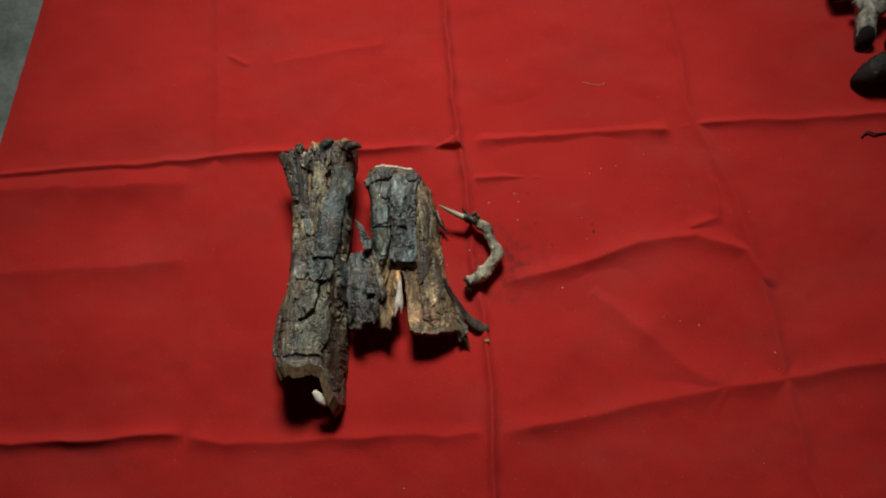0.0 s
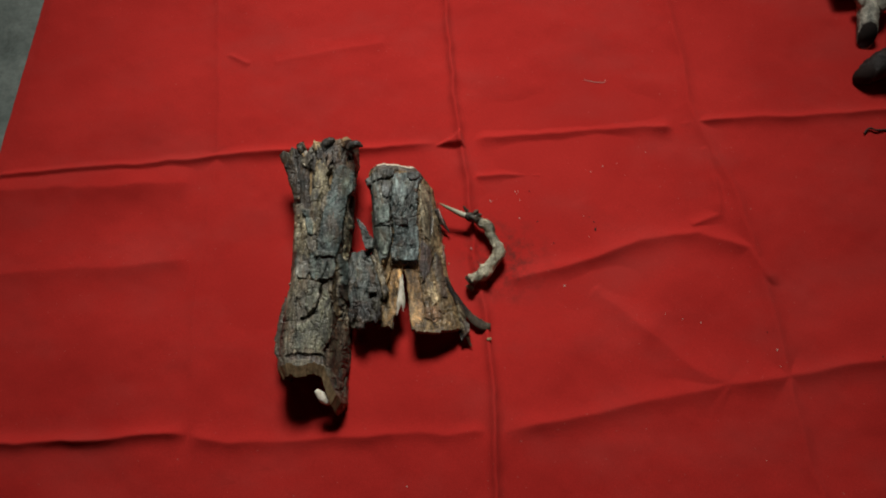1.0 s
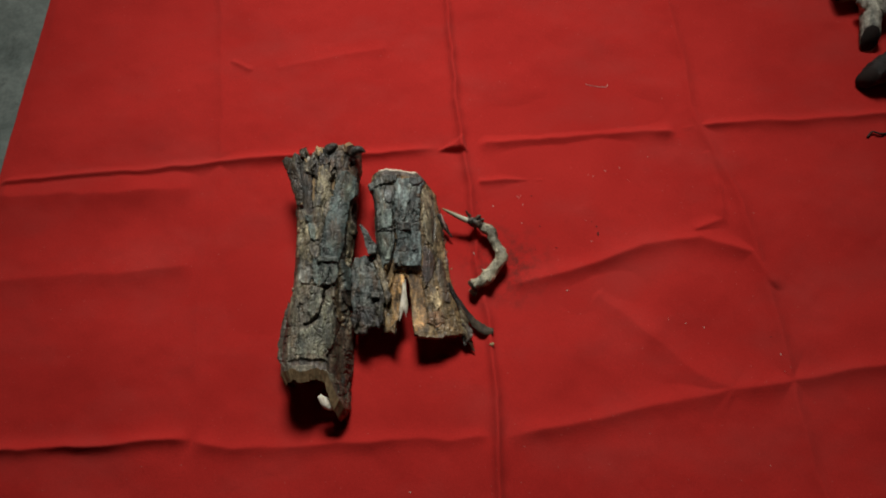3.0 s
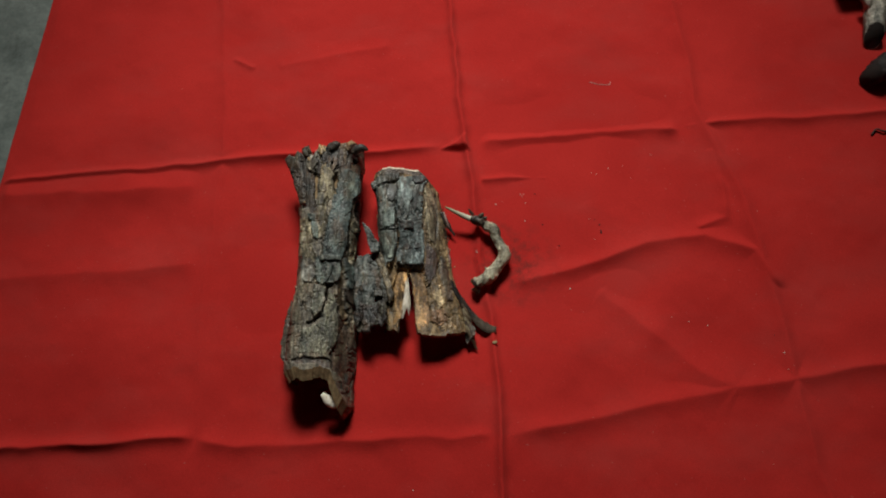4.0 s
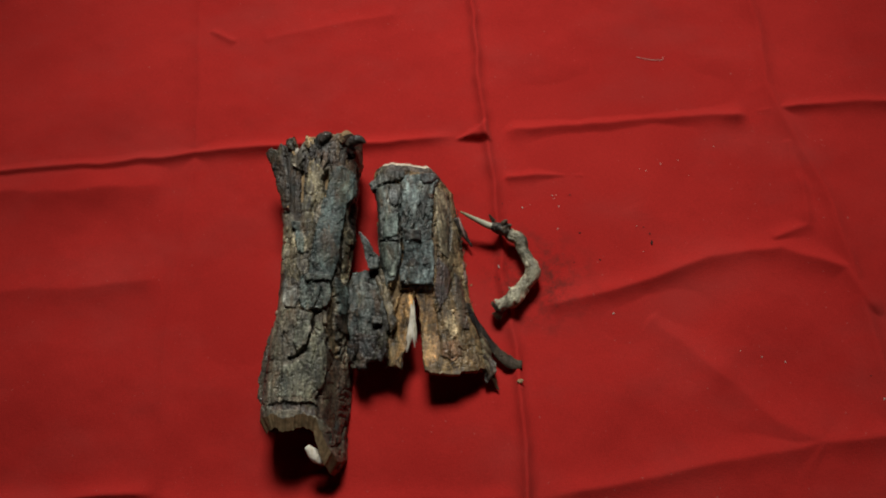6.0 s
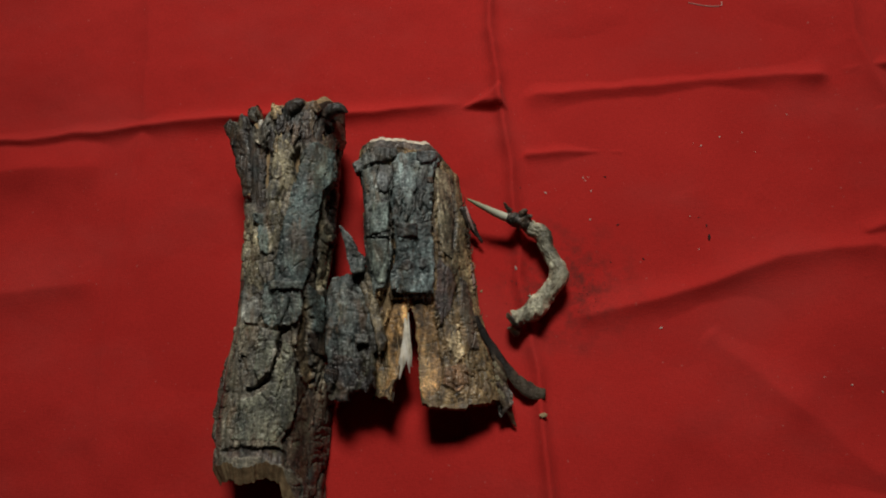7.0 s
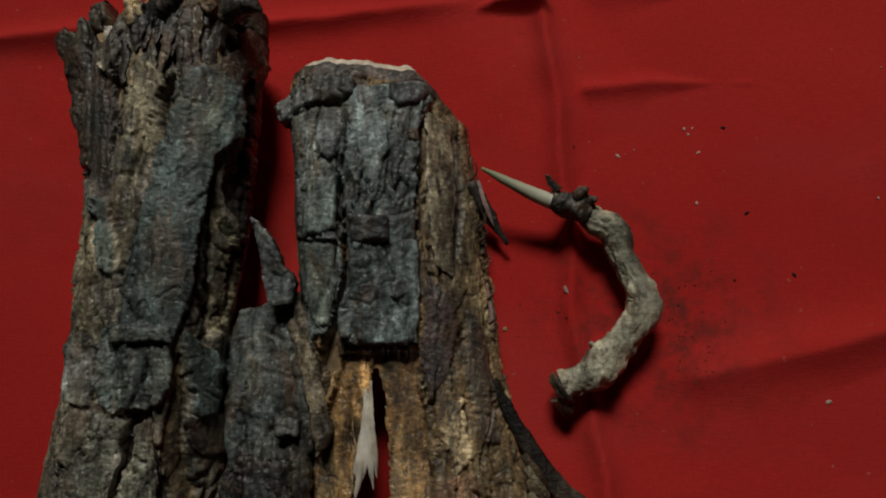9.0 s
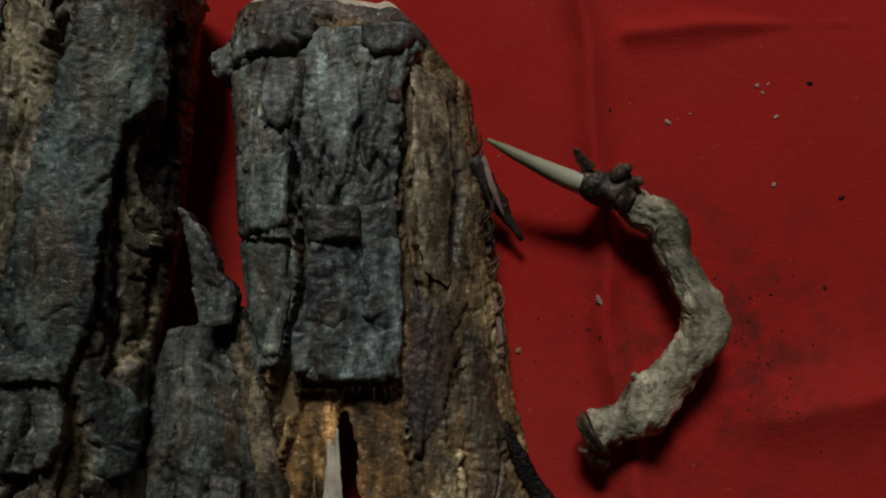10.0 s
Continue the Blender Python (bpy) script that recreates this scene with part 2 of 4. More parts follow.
# ---- the red cloth ----
# points, height and half-width of each fold, in metres
FOLDS = [
    ([(-0.003, 0.572), (0.006, 0.274), (0.011, 0.192), (0.015, 0.133), (0.023, 0.067), (0.025, 0.002), (0.033, -0.052), (0.036, -0.117), (0.034, -0.193), (0.038, -0.427)], 0.0034, 0.0042),
    ([(-0.532, 0.08), (-0.394, 0.086), (-0.344, 0.09), (-0.269, 0.093), (-0.203, 0.1), (-0.127, 0.104), (-0.069, 0.104), (0.001, 0.109)], 0.0026, 0.0045),
    ([(0.029, 0.113), (0.114, 0.118), (0.18, 0.12), (0.214, 0.12)], 0.0024, 0.0065),
    ([(0.213, 0.123), (0.248, 0.125), (0.32, 0.125), (0.408, 0.13), (0.756, 0.147)], 0.0022, 0.005),
    ([(-0.499, -0.148), (-0.344, -0.146), (-0.279, -0.145), (-0.218, -0.141), (-0.198, -0.144)], 0.0034, 0.0055),
    ([(-0.205, -0.142), (-0.169, -0.15), (-0.083, -0.147), (0.031, -0.147)], 0.0016, 0.007),
    ([(0.035, -0.147), (0.092, -0.138), (0.2, -0.118), (0.268, -0.109), (0.35, -0.097), (0.711, -0.039)], 0.0022, 0.009),
    ([(0.05, -0.024), (0.103, -0.012), (0.132, -0.003), (0.167, 0.01), (0.216, 0.014), (0.256, -0.001), (0.273, -0.039)], 0.0024, 0.008),
    ([(0.23, 0.564), (0.221, 0.267), (0.229, 0.193), (0.228, 0.143), (0.236, 0.113), (0.252, 0.056), (0.261, -0.003), (0.268, -0.113), (0.27, -0.164), (0.275, -0.197), (0.279, -0.431)], 0.0022, 0.007),
    ([(0.209, 0.02), (0.237, 0.031), (0.238, 0.056), (0.235, 0.101)], 0.0016, 0.005),
    ([(-0.202, 0.213), (-0.181, 0.2)], 0.0009, 0.003),
    ([(0.028, 0.074), (0.055, 0.076), (0.09, 0.075)], 0.0011, 0.0035),
    ([(0.12, -0.028), (0.154, -0.06), (0.186, -0.093), (0.226, -0.121)], 0.0018, 0.014),
    ([(-0.233, 0.58), (-0.219, 0.28), (-0.203, 0.148), (-0.203, 0.072), (-0.208, -0.017), (-0.203, -0.111)], 0.0009, 0.006),
    ([(-0.477, 0.073), (-0.39, 0.072), (-0.29, 0.071), (-0.216, 0.075)], 0.0026, 0.016),
    ([(-0.467, -0.006), (-0.373, -0.006), (-0.278, -0.004), (-0.212, 0.003)], 0.0014, 0.012),
    ([(-0.161, 0.201), (-0.106, 0.213), (-0.05, 0.222)], 0.0007, 0.007),
]


def cloth_height(x, y):
    wob = 0.0018 * fbm(x * 45, y * 45, 11, 2)
    z = 0.0052 * fbm(x * 7, y * 7, 3, 3) + 0.0014 * fbm(x * 26, y * 26, 9, 3) + 0.0022 * fbm(x * 2.2, y * 10, 14, 2)
    fold = np.zeros(np.shape(x))
    for points, height, width in FOLDS:
        d, t = line_distance(x + wob, y + wob, points)
        strength = 0.65 + 0.7 * value_noise(t * 9 + height * 9000, t * 0 + 0.5, 21)
        ends = smooth(t, 0.0, 0.06) * (1 - smooth(t, 0.94, 1.0))
        fold = np.maximum(fold, 1.95 * height * strength * ends * np.exp(-((d / (0.9 * width)) ** 1.35)))
    z = z + fold
    # the pinched corner where the folds cross
    peak = inside(x * 1000, y * 1000, [(-3.5, 107), (17, 120), (20, 104.5)])
    z = z + 0.0062 * smooth(peak, -2.5, 4.0)
    return np.maximum(z, -0.0026)


def red_cloth():
    ys = np.concatenate([np.linspace(-0.5, -0.215, 40), np.linspace(-0.21, 0.30, 480), np.linspace(0.305, 0.65, 40)])
    us = np.concatenate([np.linspace(0, 0.77, 680), np.linspace(0.775, 1, 50)])
    nx, ny = len(us), len(ys)
    y, u = np.meshgrid(ys, us, indexing="ij")
    left = -0.4080 + 0.0470 * y + 0.0012 * fbm(y * 30, y * 0, 4, 3)
    x = left + (0.72 - left) * u
    z = cloth_height(x, y) * smooth(u, 0.0, 0.012) - 0.001 * (1 - smooth(u, 0.0, 0.02))
    top = np.stack([x, y, z], -1).reshape(-1, 3)
    low = top - np.array([0, 0, 0.0006])
    k = np.arange(nx * ny).reshape(ny, nx)
    quads = np.stack([k[:-1, :-1], k[:-1, 1:], k[1:, 1:], k[1:, :-1]], -1).reshape(-1, 4)
    rim = np.concatenate([k[0, :], k[1:, -1], k[-1, -2::-1], k[-2:0:-1, 0]])
    n = nx * ny
    side = [(int(a), int(a) + n, int(b) + n, int(b)) for a, b in zip(rim, np.roll(rim, -1))]
    ob = mesh_object("tablecloth", np.concatenate([top, low]), quads.tolist() + (quads[:, ::-1] + n).tolist() + side, RED)
    return tagged(ob, "creased bright red cotton cloth spread over the floor", "cloth")


red_cloth()

# ---- the two pieces of bark ----


class Arch:
    """A long curled sheet of bark: its middle line, half-width, lift of one edge and height along y, and how far each side curls under."""

    def __init__(self, y, middle, half, lift, height, square, tuck):
        self.y, self.middle, self.half, self.lift, self.height, self.square, self.tuck = y, middle, half, lift, height, square, tuck

    def at(self, x, y):
        q = np.clip((x - np.interp(y, self.y, self.middle)) / np.interp(y, self.y, self.half), -1, 1)
        return np.interp(y, self.y, self.lift) * (1 - q) / 2 + np.interp(y, self.y, self.height) * (1 - np.abs(q) ** self.square) ** 0.6


LONG = Arch([-0.1121, -0.0728, -0.0276, 0.0208, 0.0713], [-0.1047, -0.1046, -0.1012, -0.0972, -0.0995], [0.027, 0.0274, 0.0261, 0.0289, 0.0327],
            [0.01, 0.006, 0.003, 0.002, 0.001], [0.034, 0.036, 0.039, 0.042, 0.046], 4.0, (0.014, 0.024))
SHORT = Arch([-0.0709, -0.0453, -0.0171, 0.0222, 0.0635], [-0.0169, -0.0224, -0.0268, -0.0311, -0.0359], [0.0369, 0.0322, 0.0289, 0.0290, 0.0276],
             [0.011, 0.012, 0.015, 0.017, 0.018], [0.0165, 0.0145, 0.0145, 0.019, 0.0205], 3.6, (0.005, 0.0))


def crust(x, y, seed, coarse=1.0):
    """Relief of weathered bark in metres, and a random shade for each scale."""
    wx, wy = x + 0.003 * fbm(x * 120, y * 90, seed + 31, 3), y + 0.006 * fbm(x * 100, y * 60, seed + 41, 3)
    edge, ident = cells(wx * 190, wy * 34, seed)
    edge2, ident2 = cells(wx * 420, wy * 95, seed + 13)
    h = 0.0016 * (ident - 0.5) * coarse - 0.0011 * (1 - smooth(edge, 0.0, 0.05)) * coarse
    h = h + 0.0007 * (ident2 - 0.5) - 0.0004 * (1 - smooth(edge2, 0.0, 0.10))
    h = h + 0.0007 * fbm(wx * 330, wy * 24, seed + 2, 4) + 0.00022 * fbm(wx * 260, wy * 500, seed + 5, 3)
    h = h - 0.0007 * smooth(fbm(wx * 130, wy * 430, seed + 15, 3), 0.30, 0.50)
    fissure = fbm(wx * 120, wy * 13, seed + 51, 3)
    h = h - 0.0030 * coarse * (1 - smooth(np.abs(fissure), 0.0, 0.04))
    return h, 0.6 + 0.55 * ident + 0.25 * ident2


def layered(x, y, base, regions, seed, coarse=1.0):
    """Relief and colour where sheets of bark overlap: each region is an outline in millimetres, a height in millimetres, a colour, its roughness."""
    h, shade = crust(x, y, seed, coarse)
    tint = np.array(base)[None] * shade.reshape(-1, 1)
    mx, my = x * 1000, y * 1000
    fray = 1.5 * fbm(x * 260, y * 160, seed + 77, 4) + 0.5 * fbm(x * 900, y * 900, seed + 78, 2)
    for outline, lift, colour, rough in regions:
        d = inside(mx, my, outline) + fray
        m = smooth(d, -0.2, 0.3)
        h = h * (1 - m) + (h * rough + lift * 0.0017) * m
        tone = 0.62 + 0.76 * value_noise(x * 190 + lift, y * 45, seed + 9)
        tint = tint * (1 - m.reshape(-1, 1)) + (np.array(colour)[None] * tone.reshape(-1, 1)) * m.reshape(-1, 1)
    return h, tint


def bark_sheet(name, arch, front, rear, thick, base, regions, parent, at, seed, ny=300, na=130, hole=None, spare=(0.003, 0.003), label="", pale_rear=False, dim=1.0):
    a = np.linspace(-1, 1, na) * math.pi / 2 * 0.99
    u, a = np.meshgrid(np.linspace(0, 1, ny), a, indexing="ij")
    q = np.sin(a)
    y0 = front(q) + 0.0024 * fbm(q * 7, q * 0, seed + 61, 4) + 0.0022 * fbm(q * 13, q * 0 + 7, seed + 63, 4)
    y1 = rear(q) + 0.0018 * fbm(q * 7, q * 0 + 3, seed + 62, 2)

    def grid(extra0, extra1):
        y = (y0 - extra0) + (y1 + extra1 - y0 + extra0) * u
        x = np.interp(y, arch.y, arch.middle) + np.interp(y, arch.y, arch.half) * q
        z = arch.at(x, y)
        under = np.clip(1 - z / 0.028, 0, 1) ** 1.6
        x = x + under * np.where(q < 0, arch.tuck[0], -arch.tuck[1] * smooth(y, -0.055, 0.0)) * smooth(np.abs(q), 0.6, 0.9)
        return np.stack([x, y, z], -1)

    p = grid(0, 0)
    du, da = np.gradient(p, axis=0), np.gradient(p, axis=1)
    nrm = np.cross(da, du)
    nrm /= np.linalg.norm(nrm, axis=-1, keepdims=True) + 1e-12
    nrm *= np.where(nrm[..., 2:3] < -0.97, -1, 1)
    arc = a * 0.026 + p[..., 0] * 0.0
    h, tint = layered(p[..., 0].ravel(), p[..., 1].ravel(), base, regions, seed)
    side = crust(arc.ravel() + 0.5, p[..., 1].ravel(), seed + 90)[0]
    steep = smooth(np.abs(q).ravel(), 0.8, 0.95)
    h = (h * (1 - steep) + side * steep).reshape(ny, na)
    h = h * (0.1 + 0.9 * smooth(u, 0.0, 0.03) * (1 - smooth(u, 0.97, 1.0)))
    outer = p + nrm * h[..., None]
    pi = grid(*spare)
    inner = pi - nrm * (thick + 0.0003 * fbm(pi[..., 0] * 160, pi[..., 1] * 90, seed + 6, 2))[..., None]
    inner[..., 2] = np.maximum(inner[..., 2], 0.0006)
    outer[..., 2] = np.maximum(outer[..., 2], 0.0004)
    k = np.arange(ny * na).reshape(ny, na)
    keep = np.ones((ny - 1, na - 1), bool)
    if hole is not None:
        g = (p[1:, 1:] + p[:-1, :-1]) / 2 * 1000
        keep = inside(g[..., 0], g[..., 1], hole) + 0.8 * fbm(g[..., 0] * 0.4, g[..., 1] * 0.25, seed + 8, 3) < 0
    quads = np.stack([k[:-1, :-1], k[:-1, 1:], k[1:, 1:], k[1:, :-1]], -1)[keep]
    n = ny * na
    edges = np.concatenate([quads[:, [i, (i + 1) % 4]] for i in range(4)])
    code = edges[:, 0].astype(np.int64) * n + edges[:, 1]
    back_code = edges[:, 1].astype(np.int64) * n + edges[:, 0]
    rim = edges[~np.isin(code, back_code)]
    # the broken edge has corners of its own, with a row of points half-way
    both = np.concatenate([outer.reshape(-1, 3), inner.reshape(-1, 3)])
    used = np.unique(rim)
    slot = np.full(n, -1)
    slot[used] = np.arange(len(used))
    c = len(used)
    half = both[used] * 0.5 + both[used + n] * 0.5 + 0.00008 * fbm(both[used][:, :1] * 140 + both[used][:, 2:] * 90, both[used][:, 1:2] * 90, seed + 44, 2)
    both = np.concatenate([both, both[used], half, both[used + n]])
    lo, hi = slot[rim[:, 0]] + 2 * n, slot[rim[:, 1]] + 2 * n
    strips = np.concatenate([np.c_[hi, lo, lo + c, hi + c], np.c_[hi + c, lo + c, lo + 2 * c, hi + 2 * c]])
    faces = quads.tolist() + (quads[:, ::-1] + n).tolist() + strips.tolist()
    rim = np.concatenate([rim, rim])
    rear_rim = (rim >= (ny - 1) * na).all(1) if pale_rear else np.zeros(len(rim), bool)
    slots = [0] * len(quads) + [1] * len(quads) + np.where(rear_rim, 2, 1).tolist()
    tints = np.concatenate([tint * dim, np.tile(np.array(SAND), (n + 3 * c, 1))])
    return mesh_object(name, both, faces, [BARK, BAST, PALE], parent, label, tints, slots, at)


def flake(name, outline, surface, thick, colour, parent, at, seed, sink=0.0012, jag=0.7, rough=0.7, mat=None, label="", turn_up=0.0):
    """One loose or lifted scale of bark that follows a surface: outline in millimetres, frayed at its edge."""
    p = np.array(outline, float)
    step = 0.55
    gx = np.arange(p[:, 0].min() - 3, p[:, 0].max() + 3, step)
    gy = np.arange(p[:, 1].min() - 3, p[:, 1].max() + 3, step)
    x, y = np.meshgrid(gx, gy)

    def depth(u, v):
        return inside(u, v, p) + 1.5 * jag * fbm(u * 0.33, v * 0.22, seed, 4)

    d = depth(x, y)
    k = np.arange(x.size).reshape(x.shape)
    keep = (d[:-1, :-1] + d[1:, 1:] + d[1:, :-1] + d[:-1, 1:]) > 0
    quads = np.stack([k[:-1, :-1], k[:-1, 1:], k[1:, 1:], k[1:, :-1]], -1)[keep]
    edges = np.concatenate([quads[:, [i, (i + 1) % 4]] for i in range(4)])
    n = x.size
    rim = edges[~np.isin(edges[:, 0].astype(np.int64) * n + edges[:, 1], edges[:, 1].astype(np.int64) * n + edges[:, 0])]
    # border points slide on to the outline
    x, y = x.ravel().copy(), y.ravel().copy()
    at_rim = np.unique(rim)
    for _ in range(2):
        ex, ey = x[at_rim], y[at_rim]
        dd = depth(ex, ey)
        sx, sy = (depth(ex + 0.2, ey) - dd) / 0.2, (depth(ex, ey + 0.2) - dd) / 0.2
        w = np.clip(dd / (sx * sx + sy * sy + 0.3), -0.5, 0.5)
        x[at_rim], y[at_rim] = ex - w * sx, ey - w * sy
    d = depth(x, y)
    d[at_rim] = 0
    x, y = x / 1000, y / 1000
    h, shade = crust(x, y, seed + 3, rough)
    swell = 0.85 + 0.3 * value_noise(x * 210, y * 130, seed + 19)
    bend = turn_up * (1 - smooth(d, 0, 4))
    base = surface(x, y)
    top = base + thick * swell * (0.75 + 0.25 * smooth(d, 0.0, 0.7)) + h * rough + bend
    low = base - sink + bend
    used = np.unique(quads)
    index = np.full(n, -1)
    index[used] = np.arange(len(used))
    m = len(used)
    verts = np.concatenate([np.c_[x, y, top][used], np.c_[x, y, low][used]])
    verts[:, 2] = np.maximum(verts[:, 2], 0.0004)
    tint = np.array(colour)[None] * shade[used][:, None]
    tint = np.concatenate([tint, tint * 0 + np.array(BROWN)])
    quads, rim = index[quads], index[rim]
    # the broken edge has corners of its own, tinted darker towards its foot
    edge = np.unique(rim)
    slot = np.zeros(m, int)
    slot[edge] = np.arange(len(edge)) + 2 * m
    c = len(edge)
    verts = np.concatenate([verts, verts[edge], verts[edge + m]])
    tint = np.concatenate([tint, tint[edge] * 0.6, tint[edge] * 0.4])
    a, b = slot[rim[:, 0]], slot[rim[:, 1]]
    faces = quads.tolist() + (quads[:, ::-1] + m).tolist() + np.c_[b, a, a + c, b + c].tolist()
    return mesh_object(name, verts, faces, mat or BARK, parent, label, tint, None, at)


def catmull(points, per=8):
    p = np.array(points, float)
    p = np.concatenate([[2 * p[0] - p[1]], p, [2 * p[-1] - p[-2]]])
    out = []
    for a, b, c, d in zip(p, p[1:], p[2:], p[3:]):
        for t in np.arange(per) / per:
            out.append(0.5 * (2 * b + (c - a) * t + (2 * a - 5 * b + 4 * c - d) * t * t + (3 * b - a - 3 * c + d) * t ** 3))
    return np.array(out + [p[-2]])


def tube(name, points, radii, mat, parent=None, at=(0, 0, 0), label="", per=8, around=36, rough=0.0006, seed=0, flat=1.0, ripple=0.0, tint=None, end_tint=None, slant=0.0):
    """A bent, uneven round stem through points (x, y, z) with a radius at each."""
    path = catmull(points, per)
    rad = catmull([(r, 0, 0) for r in radii], per)[:, 0]
    m = len(path)
    tan = np.gradient(path, axis=0)
    tan /= np.linalg.norm(tan, axis=1, keepdims=True) + 1e-12
    side = np.cross(tan, np.array([0, 0, 1.0]))
    side /= np.linalg.norm(side, axis=1, keepdims=True) + 1e-9
    up = np.cross(side, tan)
    ang = np.linspace(0, 2 * math.pi, around, endpoint=False)
    along = np.concatenate([[0], np.cumsum(np.linalg.norm(np.diff(path, axis=0), axis=1))])
    L, A = np.meshgrid(along, ang, indexing="ij")
    # noise taken at the place itself, so that it closes round the stem
    v0 = path[:, None] + side[:, None] * (rad[:, None] * np.cos(A))[..., None] + up[:, None] * (rad[:, None] * flat * np.sin(A))[..., None]
    nx, ny = v0[..., 0] + 0.7 * v0[..., 2], v0[..., 1] - 0.65 * v0[..., 2]
    n1 = fbm(nx * 260, ny * 260, seed, 4)
    n2 = fbm(nx * 800, ny * 800, seed + 5, 4)
    # creases run slantwise round the stem
    u, v, w = L * 230 + 0.8 * n1, 1.5 * np.cos(A), 1.5 * np.sin(A)
    fold = 1.3 * np.abs(fbm(0.9 * u + 0.9 * v, 1.2 * w - 0.5 * v + 0.5 * u, seed + 8, 4)) + 0.5 * fbm(nx * 110, ny * 110, seed + 18, 2)
    R = rad[:, None] + rough * (1.6 * n1 + 0.9 * n2) + ripple * (fold - 0.25)
    v = path[:, None] + side[:, None] * (R * np.cos(A))[..., None] + up[:, None] * (R * flat * np.sin(A))[..., None]
    v = v + tan[:1, None] * (slant * R * flat * np.sin(A) * (1 - smooth(L, 0.0, 3.5 * rad[0])))[..., None]
    verts = np.concatenate([v.reshape(-1, 3), path[:1] - tan[:1] * 0.0002, path[-1:] + tan[-1:] * 0.0002])
    k = np.arange(m * around).reshape(m, around)
    faces = np.stack([k[:-1], k[1:], np.roll(k[1:], -1, 1), np.roll(k[:-1], -1, 1)], -1).reshape(-1, 4).tolist()
    for i in range(around):
        j = (i + 1) % around
        faces += [(m * around, int(k[0, i]), int(k[0, j])), (m * around + 1, int(k[-1, j]), int(k[-1, i]))]
    shades = None
    if tint is not None:
        shades = np.array(tint)[None] * (0.7 + 0.6 * value_noise(L * 200, 3 * np.sin(A), seed + 4)).reshape(-1, 1)
        shades = np.concatenate([shades, np.tile(np.array(end_tint or tint), (2, 1))])
        if end_tint:
            shades[:around] = end_tint
            shades[(m - 1) * around:m * around] = end_tint
    return mesh_object(name, verts, faces, mat, parent, label, shades, None, at)


